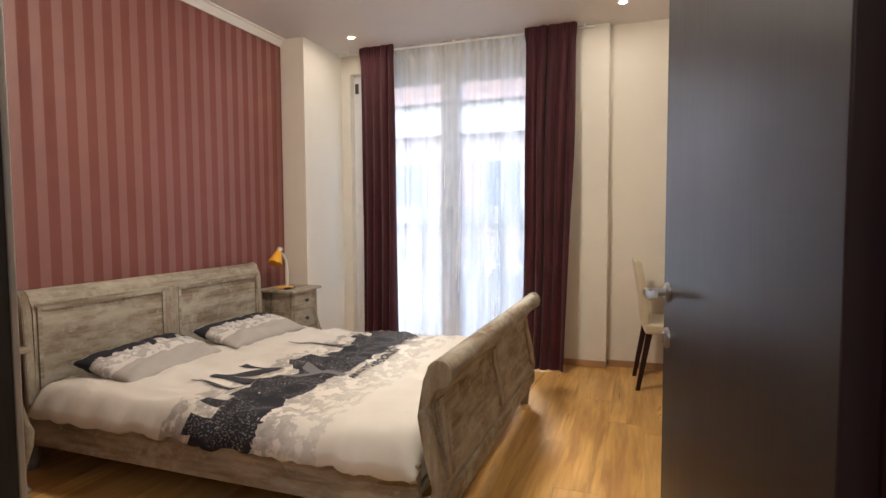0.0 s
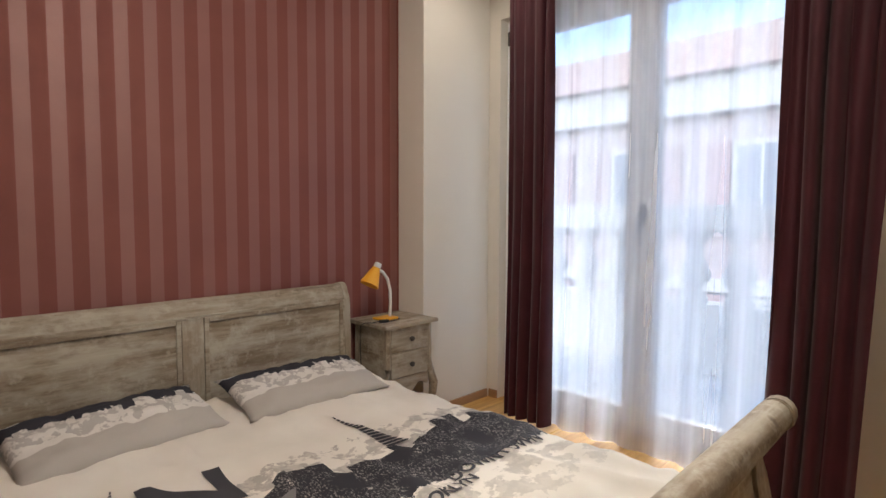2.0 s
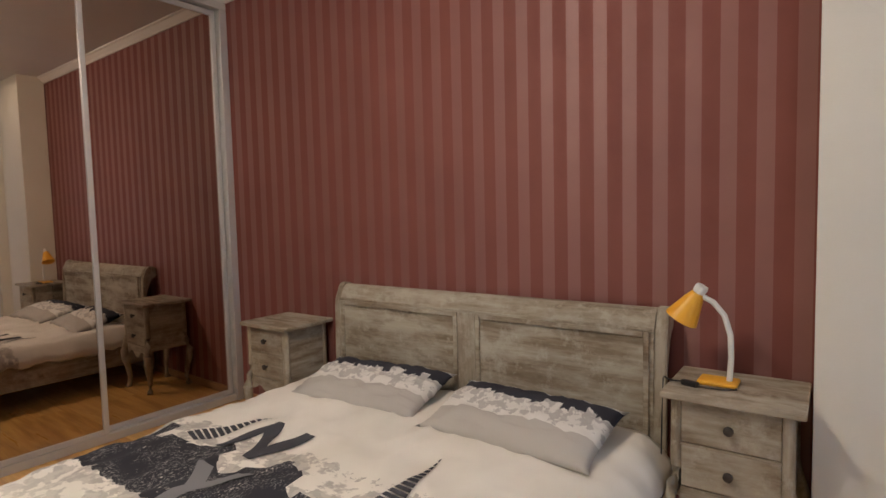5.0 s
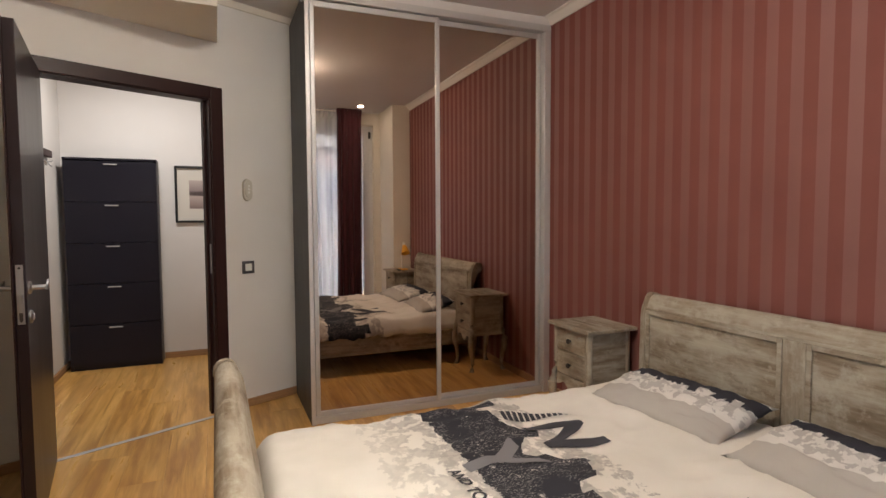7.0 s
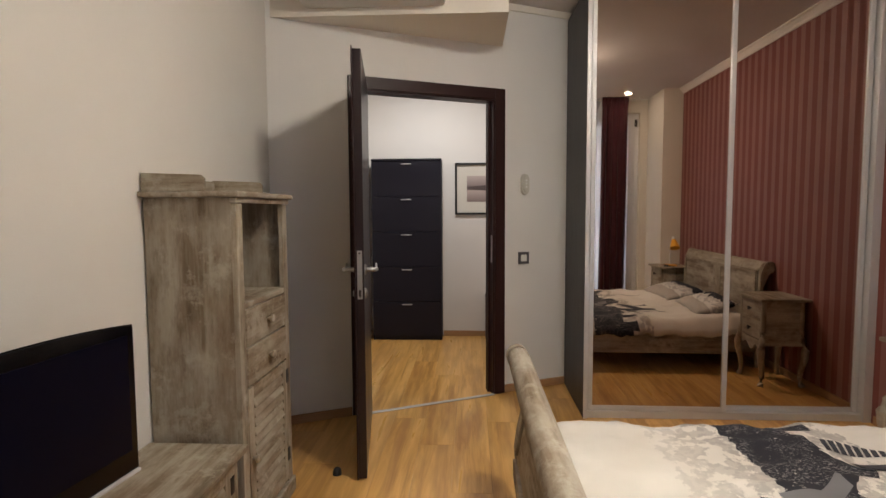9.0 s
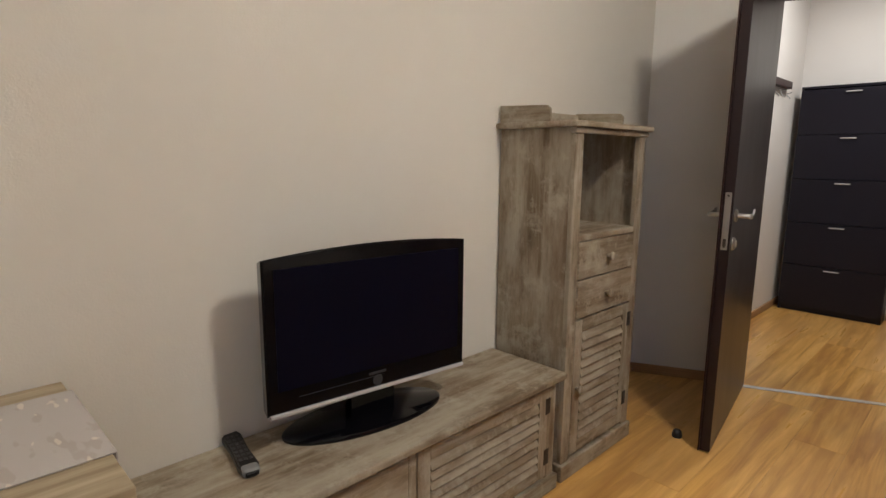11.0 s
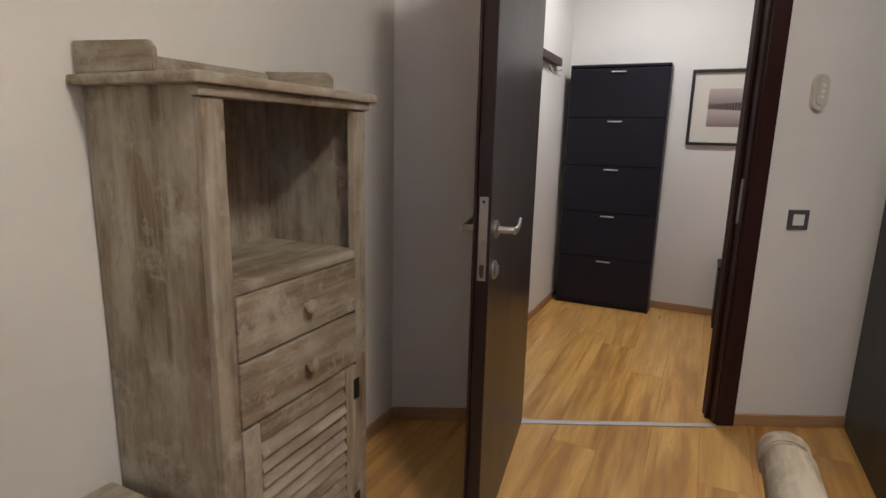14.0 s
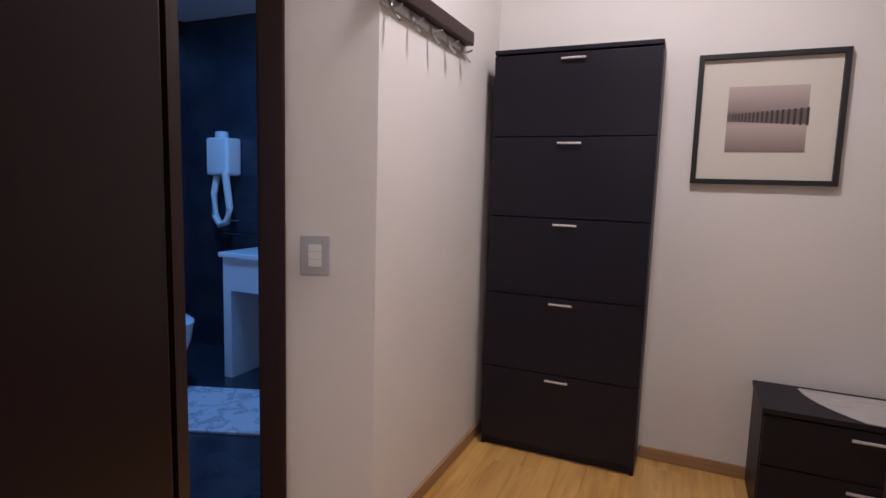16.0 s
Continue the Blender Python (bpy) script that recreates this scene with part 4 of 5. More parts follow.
part("rail", tube([(-2.85, 3.72, 2.672), (-0.60, 3.72, 2.672)], 0.008, 10), WHITE_PLASTIC, rod, smooth=True)
for bx in (-2.75, -1.75, -0.68):
    part("bracket", box(bx - 0.006, 3.712, 2.676, bx + 0.006, 3.728, CEIL - 0.001), WHITE_PLASTIC, rod)


# ---- television side ----
def louvres(owner, x, ya, yb, z0, z1, count, front=-1):
    """Slanted slats between two stiles, facing -x."""
    step = (z1 - z0) / count
    me = None
    for i in range(count):
        zc = z0 + step * (i + 0.5)
        if me is None:
            bm = moved(box(-0.004, ya, -step * 0.62, 0.004, yb, step * 0.62, 0.002, segments=1), pose(0, 0, 0, 0, 26, 0))
            first = part("slat", bm, WOOD_Y, owner)
            first.location = (x, 0, zc)
            me = first.data
        else:
            s = new("slat", me)
            s.parent = owner
            s.location = (x, 0, zc)


def knob(owner, x, y, z):
    part("knob", turned([(0.007, 0), (0.008, -0.010), (0.016, -0.016), (0.017, -0.024), (0.010, -0.030), (0.003, -0.031)], 14, at=(x, y, z), axis="x"), WOOD_Z, owner, "round wooden knob", smooth=True)


def tall_cabinet():
    t = thing("tall_cabinet", pose(0, 0, 0), "tall limewashed cabinet with open niche, two drawers and louvred door", "cabinet")
    x0, x1, y0, y1, top = 0.125, 0.462, 0.918, 1.445, 1.368
    part("side_panel", box(x0 + 0.02, y0, 0.07, x1, y0 + 0.022, top - 0.022), WOOD_Z, t)
    part("side_panel", box(x0 + 0.02, y1 - 0.022, 0.07, x1, y1, top - 0.022), WOOD_Z, t)
    part("back_panel", box(x1 - 0.015, y0 + 0.023, 0.07, x1 - 0.001, y1 - 0.023, top - 0.022), WOOD_Z, t)
    part("cabinet_top", box(x0 - 0.022, y0 - 0.030, top - 0.021, x1 + 0.005, y1 + 0.030, top, 0.007), WOOD_Y, t)
    part("cornice", box(x0 - 0.008, y0 - 0.012, top - 0.042, x0 + 0.019, y1 + 0.012, top - 0.0215, 0.005), WOOD_Y, t)
    # low gallery round the top
    for y in (y0 - 0.012, y1 - 0.004):
        part("gallery", profile_y([(x1 - 0.23, top + 0.0005), (x1 - 0.23, top + 0.045), (x1 - 0.215, top + 0.058), (x1, top + 0.066), (x1, top + 0.0005)], y, y + 0.016, 0.003), WOOD_X, t)
    part("gallery", box(x1 - 0.016, y0 + 0.006, top + 0.0005, x1, y1 - 0.006, top + 0.06, 0.003), WOOD_Y, t)
    part("plinth", box(x0 - 0.012, y0 - 0.012, 0.0, x1, y1 + 0.012, 0.068, 0.006), WOOD_Y, t)
    st = 0.052
    part("stile", box(x0, y0, 0.069, x0 + 0.02, y0 + st, top - 0.043, 0.002), WOOD_Z, t)
    part("stile", box(x0, y1 - st, 0.069, x0 + 0.02, y1, top - 0.043, 0.002), WOOD_Z, t)
    part("shelf", box(x0 + 0.002, y0 + 0.023, 0.935, x1 - 0.016, y1 - 0.023, 0.957, 0.003), WOOD_Y, t)
    a, c = y0 + st + 0.002, y1 - st - 0.002
    for z0, z1 in ((0.792, 0.932), (0.640, 0.786)):
        d = part("drawer", box(x0 - 0.004, a, z0, x0 + 0.018, c, z1, 0.004), WOOD_Y, t)
        knob(d, x0 - 0.004, (a + c) / 2, (z0 + z1) / 2)
    d = part("door", box(x0 - 0.003, a, 0.085, x0 + 0.016, a + 0.05, 0.632, 0.003), WOOD_Z, t, "louvred door")
    part("stile", box(x0 - 0.003, c - 0.05, 0.085, x0 + 0.016, c, 0.632, 0.003), WOOD_Z, d)
    part("rail", box(x0 - 0.0028, a + 0.05, 0.085, x0 + 0.016, c - 0.05, 0.14, 0.003), WOOD_Y, d)
    part("rail", box(x0 - 0.0028, a + 0.05, 0.585, x0 + 0.016, c - 0.05, 0.632, 0.003), WOOD_Y, d)
    part("backing", box(x0 + 0.013, a + 0.05, 0.14, x0 + 0.0155, c - 0.05, 0.585), WOOD_Z, d)
    louvres(d, x0 + 0.004, a + 0.05, c - 0.05, 0.142, 0.583, 12)
    knob(d, x0 - 0.003, c - 0.025, 0.36)
    for hz in (0.17, 0.53):
        part("hinge", box(x0 - 0.006, a - 0.012, hz, x0 - 0.0032, a + 0.014, hz + 0.06, 0.001), IRON, d, "dark iron hinge")
    return t


tall_cabinet()


def tv_stand():
    t = thing("tv_stand", pose(0, 0, 0), "low limewashed television stand with drawers and louvred door", "tv stand")
    x0, x1, y0, y1, top = 0.125, 0.462, 1.50, 2.83, 0.462
    part("top_board", box(x0 - 0.03, y0 - 0.03, top - 0.024, x1, y1 + 0.03, top, 0.007), WOOD_Y, t)
    part("side_panel", box(x0 + 0.02, y0, 0.06, x1 - 0.01, y0 + 0.02, top - 0.025), WOOD_X, t)
    part("side_panel", box(x0 + 0.02, y1 - 0.02, 0.06, x1 - 0.01, y1, top - 0.025), WOOD_X, t)
    part("back_panel", box(x1 - 0.02, y0 + 0.021, 0.06, x1 - 0.008, y1 - 0.021, top - 0.025), WOOD_Y, t)
    part("plinth", box(x0 - 0.014, y0 - 0.014, 0.0, x1 - 0.01, y1 + 0.014, 0.06, 0.006), WOOD_Y, t)
    st, mid, half = 0.05, 2.203, 0.015
    for a, b in ((y0, y0 + st), (mid - half, mid + half), (y1 - st, y1)):
        part("stile", box(x0, a, 0.061, x0 + 0.02, b, top - 0.025, 0.002), WOOD_Z, t)
    part("rail", box(x0 + 0.001, y0 + st, top - 0.043, x0 + 0.02, mid - half, top - 0.025), WOOD_Y, t)
    part("rail", box(x0 + 0.001, mid + half, top - 0.043, x0 + 0.02, y1 - st, top - 0.025), WOOD_Y, t)
    a, c = mid + half + 0.002, y1 - st - 0.002
    for z0, z1 in ((0.258, 0.417), (0.072, 0.250)):
        d = part("drawer", box(x0 - 0.003, a, z0, x0 + 0.018, c, z1, 0.004), WOOD_Y, t)
        knob(d, x0 - 0.003, (a + c) / 2, (z0 + z1) / 2)
    a, c = y0 + st + 0.002, mid - half - 0.002
    d = part("door", box(x0 - 0.003, a, 0.07, x0 + 0.016, a + 0.05, 0.417, 0.003), WOOD_Z, t, "louvred door")
    part("stile", box(x0 - 0.003, c - 0.05, 0.07, x0 + 0.016, c, 0.417, 0.003), WOOD_Z, d)
    part("rail", box(x0 - 0.0028, a + 0.05, 0.07, x0 + 0.016, c - 0.05, 0.115, 0.003), WOOD_Y, d)
    part("rail", box(x0 - 0.0028, a + 0.05, 0.375, x0 + 0.016, c - 0.05, 0.417, 0.003), WOOD_Y, d)
    part("backing", box(x0 + 0.013, a + 0.05, 0.115, x0 + 0.0155, c - 0.05, 0.375), WOOD_Z, d)
    louvres(d, x0 + 0.004, a + 0.05, c - 0.05, 0.117, 0.373, 8)
    knob(d, x0 - 0.003, c - 0.025, 0.245)
    for hz in (0.12, 0.32):
        part("hinge", box(x0 - 0.006, a - 0.012, hz, x0 - 0.0032, a + 0.014, hz + 0.06, 0.001), IRON, d, "dark iron hinge")
    return t


tv_stand()


SILVER = principled("bright_silver", (0.75, 0.75, 0.77), 0.25, 0.3)


def television():
    t = thing("television", pose(0.305, 2.207, 0.4625, 0, 0, -6.6), "switched-off black flat television on an oval stand", "television")
    hw, z0, z1 = 0.327, 0.100, 0.542
    # gently arched outline along the top
    n = 16
    ring = [(-hw, z0 + 0.01), (hw, z0 + 0.01)] + [(hw - 2 * hw * i / n, z1 - 0.018 * (2 * i / n - 1) ** 2) for i in range(n + 1)]
    bm = bmesh.new()
    a = [bm.verts.new((-0.035, y, z)) for y, z in ring]
    c = [bm.verts.new((0.02, y * 0.97, z0 + 0.02 + (z - z0 - 0.02) * 0.96)) for y, z in ring]
    fa, fc = bm.faces.new(a), bm.faces.new(c)
    for i in range(len(ring)):
        j = (i + 1) % len(ring)
        bm.faces.new((a[i], a[j], c[j], c[i]))
    bmesh.ops.recalc_face_normals(bm, faces=bm.faces)
    bmesh.ops.bevel(bm, geom=list(fa.edges), offset=0.006, segments=3, affect="EDGES")
    shell = part("shell", bm, BLACK_GLOSS, t, smooth=True)
    part("screen", box(-0.0375, -hw + 0.03, z0 + 0.075, -0.0352, hw - 0.03, z1 - 0.045), SCREEN, t, "dark matt screen")
    part("trim_strip", box(-0.043, -hw + 0.006, z0 + 0.006, -0.030, hw - 0.006, z0 + 0.016, 0.003), SILVER, t, "bright silver lower trim")
    part("badge", box(-0.0378, -0.028, z0 + 0.055, -0.0355, 0.028, z0 + 0.062), DARK_GREY, t)
    ring = moved(turned([(0.013, 0), (0.016, 0), (0.016, -0.002), (0.013, -0.002)], 22, axis="x"), pose(-0.036, 0, z0 + 0.036))
    part("power_ring", ring, DARK_GREY, t, smooth=True)
    part("speaker_line", box(-0.0366, -0.02, z0 + 0.048, -0.0355, 0.24, z0 + 0.0495), DARK_GREY, t)
    part("back_cover", box(0.018, -0.22, 0.17, 0.065, 0.22, 0.47, 0.02, segments=3), BLACK_PLASTIC, t, smooth=True)
    part("neck", box(-0.012, -0.075, 0.012, 0.03, 0.075, 0.17, 0.01), BLACK_GLOSS, t, smooth=True)
    foot = moved(turned([(1.0, 0.0), (1.0, 0.006), (0.96, 0.012), (0.5, 0.020), (0.1, 0.022)], 40), pose(0.03, 0, 0) @ Matrix.Diagonal((0.115, 0.265, 1, 1)))
    part("foot", foot, BLACK_GLOSS, t, "glossy oval foot", smooth=True)
    return t


television()


def remote():
    t = thing("remote_control", pose(0.375, 2.585, 0.4625, 0, 0, -10), "black remote control lying on the stand", "remote control")
    bm = bmesh.new()
    n = 20
    side = [(-0.118 + 0.236 * k / n, 0.0265 * (1 - 0.16 * math.sin(math.pi * k / n) ** 2) * min(1.0, (0.35 + 4.5 * min(k, n - k) / n)) ** 0.5) for k in range(n + 1)]
    prism([(x, -y) for x, y in side] + [(x, y) for x, y in reversed(side)], 0.0, 0.0215, bm)
    bmesh.ops.recalc_face_normals(bm, faces=bm.faces)
    bmesh.ops.bevel(bm, geom=[e for e in bm.edges if abs(e.verts[0].co.z - e.verts[1].co.z) < 1e-5], offset=0.005, segments=3, affect="EDGES")
    part("body", bm, BLACK_PLASTIC, t, smooth=True)
    part("cap", box(-0.118, -0.021, 0.002, -0.085, 0.021, 0.0235, 0.009, segments=3), GREY_PLASTIC, t, "grey rounded end", smooth=True)
    base = None
    for i in range(7):
        for j in range(3):
            y, x = -0.013 + 0.013 * j, -0.06 + 0.022 * i
            if base is None:
                base = part("button", box(-0.006, -0.004, 0, 0.006, 0.004, 0.0025, 0.001, segments=1), DARK_GREY, t)
                base.location = (x, y, 0.0215)
            else:
                b = new("button", base.data)
                b.parent, b.location = t, (x, y, 0.0215)
    return t


remote()


# ---- desk and chair ----
def oak_board(name, along):
    m = principled(name, (0.36, 0.25, 0.15), 0.55)
    n = Net(m)
    s = [40.0, 40.0, 40.0]
    s["xyz".index(along)] = 3.0
    g = n.noise(n.coords(tuple(s)), 1.0, 5, 0.6)
    n.base(n.ramp(g, [(0.3, (0.29, 0.225, 0.145)), (0.5, (0.41, 0.335, 0.225)), (0.7, (0.52, 0.44, 0.315))]))
    n.bump(g, 0.12, 0.002)
    return m


OAK_X, OAK_Y, OAK_Z = oak_board("sonoma_oak_x", "x"), oak_board("sonoma_oak_y", "y"), oak_board("sonoma_oak_z", "z")


def runner_material():
    """Glossy pale table runner with scattered brush marks."""
    m = principled("glossy_runner", (0.62, 0.58, 0.56), 0.22)
    n = Net(m)
    v = n.coords((5.0, 12.0, 5.0))
    spots = n.noise(v, 2.0, 2)
    shine = n.noise(n.coords((9.0, 22.0, 9.0)), 2.0, 1)
    c = n.mix(n.grey(spots, 0.60, 0.64, 0, 0.35), (0.52, 0.49, 0.48), (0.38, 0.32, 0.27))
    c = n.mix(n.grey(shine, 0.70, 0.74, 0, 0.6), c, (0.80, 0.74, 0.64))
    n.base(c)
    return m


RUNNER = runner_material()


def desk():
    t = thing("desk", pose(0, 0, 0), "oak-effect desk with thick top and open shelf", "desk")
    x0, x1, y0, y1, top = -0.075, 0.464, 2.935, 3.80, 0.745
    part("desktop", box(x0, y0, top - 0.038, x1, y1, top, 0.002), OAK_Y, t)
    part("side_panel", box(x0 + 0.02, y0 + 0.012, 0.0, x1 - 0.01, y0 + 0.05, top - 0.039, 0.002), OAK_Z, t)
    part("side_panel", box(x0 + 0.02, y1 - 0.05, 0.0, x1 - 0.01, y1 - 0.012, top - 0.039, 0.002), OAK_Z, t)
    part("shelf", box(x0 + 0.035, y0 + 0.051, top - 0.155, x1 - 0.02, y1 - 0.051, top - 0.137, 0.002), OAK_Y, t)
    part("back_panel", box(x1 - 0.032, y0 + 0.051, 0.35, x1 - 0.014, y1 - 0.051, top - 0.039), OAK_Y, t)
    part("drawer_front", box(x0 + 0.03, y0 + 0.051, 0.40, x0 + 0.048, y1 - 0.051, top - 0.157, 0.002), OAK_Y, t)
    r = thing("table_runner", pose(0, 0, 0), "glossy pale runner lying across the desk", "table runner")
    bm = box(x0 + 0.125, y0 - 0.004, top + 0.0015, x1 - 0.075, y1 - 0.02, top + 0.0035)
    part("hem", box(x0 + 0.125, y0 - 0.0066, top - 0.012, x1 - 0.075, y0 - 0.0041, top + 0.0034, 0.001), RUNNER, r, "turned-down end of the runner")
    part("cloth", bm, RUNNER, r)
    return t


desk()


def chair():
    t = thing("dining_chair", pose(0.0, 3.46, 0, 0, 0, 4), "cream leatherette chair with dark legs at the desk", "chair")
    back = [(-0.235, 0.44), (-0.25, 0.60), (-0.275, 0.76), (-0.297, 0.89), (-0.285, 0.905), (-0.258, 0.895), (-0.230, 0.76), (-0.205, 0.60), (-0.19, 0.44)]
    part("backrest", profile_y(back, -0.21, 0.21, 0.012), CREAM_LEATHER, t, "tall cream backrest", smooth=True)
    part("seat", box(-0.23, -0.215, 0.40, 0.20, 0.215, 0.475, 0.022, segments=3), CREAM_LEATHER, t, smooth=True)
    for sx, sy, k in ((-0.20, -0.18, -0.07), (-0.20, 0.18, -0.07), (0.165, -0.18, 0.0), (0.165, 0.18, 0.0)):
        bm = bmesh.new()
        a = [bm.verts.new((sx + dx * 0.02, sy + dy * 0.02, 0.402)) for dx, dy in ((-1, -1), (1, -1), (1, 1), (-1, 1))]
        c = [bm.verts.new((sx + k + dx * 0.014, sy + dy * 0.014, 0.0)) for dx, dy in ((-1, -1), (1, -1), (1, 1), (-1, 1))]
        bm.faces.new(a), bm.faces.new(c)
        for i in range(4):
            j = (i + 1) % 4
            bm.faces.new((a[i], a[j], c[j], c[i]))
        part("leg", bm, WENGE_Z, t, "dark wooden leg")
    return t


chair()


# ---- small wall fittings ----
def light_switch():
    t = thing("light_switch", DOOR @ pose(1.105, -0.001, 0.955), "dark grey framed light switch with a white rocker", "light switch")
    bm = bmesh.new()
    for q in ((-0.042, -0.010, -0.042, -0.024, 0, 0.042), (0.024, -0.010, -0.042, 0.042, 0, 0.042), (-0.024, -0.010, -0.042, 0.024, 0, -0.024), (-0.024, -0.010, 0.024, 0.024, 0, 0.042)):
        box(*q, bm=bm)
    part("frame", bm, SWITCH_GREY, t)
    part("rocker", box(-0.0235, -0.012, -0.0235, 0.0235, -0.001, 0.0235, 0.002), WHITE_PLASTIC, t, "white rocker")
    return t


light_switch()


def thermostat():
    t = thing("wall_sensor", DOOR @ pose(1.11, -0.001, 1.475), "off-white oval wall sensor above the switch", "sensor")
    ring = [(0.032 * math.cos(a), (0.075 if math.sin(a) > 0 else -0.075) * 0.45 + 0.04 * math.sin(a)) for a in (2 * math.pi * k / 32 for k in range(32))]
    bm = bmesh.new()
    for sc, ya, yb in ((1.0, 0.0, -0.022), (0.72, -0.0225, -0.030)):
        a = [bm.verts.new((x * sc, ya, z * sc)) for x, z in ring]
        c = [bm.verts.new((x * sc * 0.93, yb, z * sc * 0.95)) for x, z in ring]
        bm.faces.new(a), bm.faces.new(c)
        for i in range(32):
            j = (i + 1) % 32
            bm.faces.new((a[i], a[j], c[j], c[i]))
    part("body", bm, IVORY_PLASTIC, t, smooth=True)
    for z in (-0.018, 0.004, 0.026):
        part("button", moved(turned([(0.007, -0.0302), (0.007, -0.032), (0.004, -0.033)], 14, axis="y"), pose(0, 0, z)), WHITE_PLASTIC, t, smooth=True)
    return t


thermostat()


def air_conditioner():
    t = thing("air_conditioner", pose(-0.16, 0.172, 2.445), "white wall air conditioner on the soffit", "air conditioner")
    prof = [(0.0, 0.005), (0.12, 0.0), (0.19, 0.03), (0.205, 0.08), (0.20, 0.215), (0.17, 0.245), (0.0, 0.25)]
    bm = profile_y(prof, -0.40, 0.40, 0.008)
    moved(bm, pose(0, 0, 0, 0, 0, 90))
    part("casing", bm, WHITE_PLASTIC, t, smooth=True)
    part("flap", moved(box(-0.36, 0.125, -0.003, 0.36, 0.175, 0.001), pose(0, 0, 0.006, 22, 0, 0)), WHITE_PLASTIC, t)
    return t


air_conditioner()


# ---- hall ----
def shoe_cabinet():
    t = thing("shoe_cabinet", pose(-0.07, -2.02, 0), "tall black-brown shoe cabinet with five flaps", "shoe cabinet")
    hw, top = 0.345, 1.80
    part("side_panel", box(-hw, -0.205, 0, -hw + 0.018, -0.018, top - 0.019), BLACK_BROWN, t)
    part("side_panel", box(hw - 0.018, -0.205, 0, hw, -0.018, top - 0.019), BLACK_BROWN, t)
    part("top_board", box(-hw, -0.205, top - 0.018, hw, -0.004, top, 0.002), BLACK_BROWN, t)
    part("plinth", box(-hw + 0.019, -0.2, 0.0, hw - 0.019, -0.03, 0.06), BLACK_BROWN, t)
    part("back_panel", box(-hw + 0.019, -0.204, 0.06, hw - 0.019, -0.19, top - 0.019), BLACK_BROWN, t)
    z, h = 0.045, 0.346
    for i in range(5):
        f = part("flap", box(-hw + 0.003, -0.0175, z + 0.0025, hw - 0.003, 0.0, z + h - 0.0025, 0.0015), BLACK_BROWN, t)
        zc = z + h - 0.028
        g = part("handle", tube([(-0.05, 0.012, zc), (0.05, 0.012, zc)], 0.005, 8), ALU, f, "short silver bar handle", smooth=True)
        for hx in (-0.04, 0.04):
            part("post", tube([(hx, 0.0, zc), (hx, 0.011, zc)], 0.0035, 6), ALU, g)
        z += h
    return t


shoe_cabinet()


def picture():
    t = thing("framed_picture", pose(-0.803, -2.239, 1.51), "black framed photograph of wooden posts in still water", "picture")
    s, w, d = 0.260, 0.02, 0.025
    for b in ((-s, 0, -0.26, -s + w, d, 0.26), (s - w, 0, -0.26, s, d, 0.26), (-s + w, 0, -0.26, s - w, d, -0.26 + w), (-s + w, 0, 0.26 - w, s - w, d, 0.26)):
        part("frame", box(*b, bevel=0.002), BLACK_PLASTIC, t)
    mat_board = principled("cream_mount", (0.70, 0.66, 0.58), 0.8)
    part("mount", box(-s + w, 0.002, -0.26 + w, s - w, 0.006, 0.26 - w), mat_board, t, "cream mount")
    m = principled("sepia_photograph", (0.4, 0.33, 0.3), 0.3)
    n = Net(m)
    v = n.coords()
    z = n.axis(v, 2)
    c = n.ramp(n.grey(z, -0.14, 0.14), [(0.0, (0.22, 0.16, 0.15)), (0.42, (0.50, 0.41, 0.37)), (0.52, (0.30, 0.24, 0.23)), (0.56, (0.12, 0.09, 0.09)), (0.63, (0.30, 0.24, 0.23)), (1.0, (0.56, 0.47, 0.43))])
    n.base(c)
    ph = part("photograph", box(-0.14, 0.0065, -0.13, 0.14, 0.0075, 0.13), m, t, "sepia seascape photograph")
    ink = principled("sepia_dark", (0.05, 0.035, 0.035), 0.4)
    for i in range(17):
        x = -0.12 + 0.0145 * i * (0.65 + 0.028 * i)
        hgt = 0.018 + 0.0032 * i
        if x < 0.135:
            part("printed_post", box(-x - 0.0035 - 0.0004 * i, 0.008, 0.007 - hgt * 0.48, -x, 0.0084, 0.010 + hgt * 0.48), ink, ph)
    haze = principled("sepia_mid", (0.15, 0.115, 0.11), 0.4)
    part("printed_pier", profile_y([(0.139, -0.008), (0.139, 0.016), (-0.139, 0.040), (-0.139, -0.022)], 0.0076, 0.0079), haze, ph)
    return t


picture()


def coat_rack():
    t = thing("coat_rack", pose(0.33, -1.45, 1.79), "dark wooden coat rack with steel hooks on the wall", "coat rack")
    part("board", box(-0.046, -0.34, -0.024, -0.001, 0.34, 0.028, 0.004), WENGE_X, t)
    part("back_rail", box(-0.014, -0.33, -0.055, -0.0015, 0.33, -0.0245, 0.002), ALU, t, "pale rail under the board")
    for i in range(5):
        y = -0.29 + 0.145 * i
        h = part("hook", tube([(-0.016, y, -0.035), (-0.020, y, -0.05), (-0.030, y, -0.075), (-0.052, y, -0.098)], 0.0045, 8), STEEL, t, "steel double hook", smooth=True)
        part("lower_prong", tube([(-0.024, y, -0.060), (-0.045, y, -0.058), (-0.060, y, -0.052)], 0.004, 8), STEEL, h, smooth=True)
    return t


coat_rack()


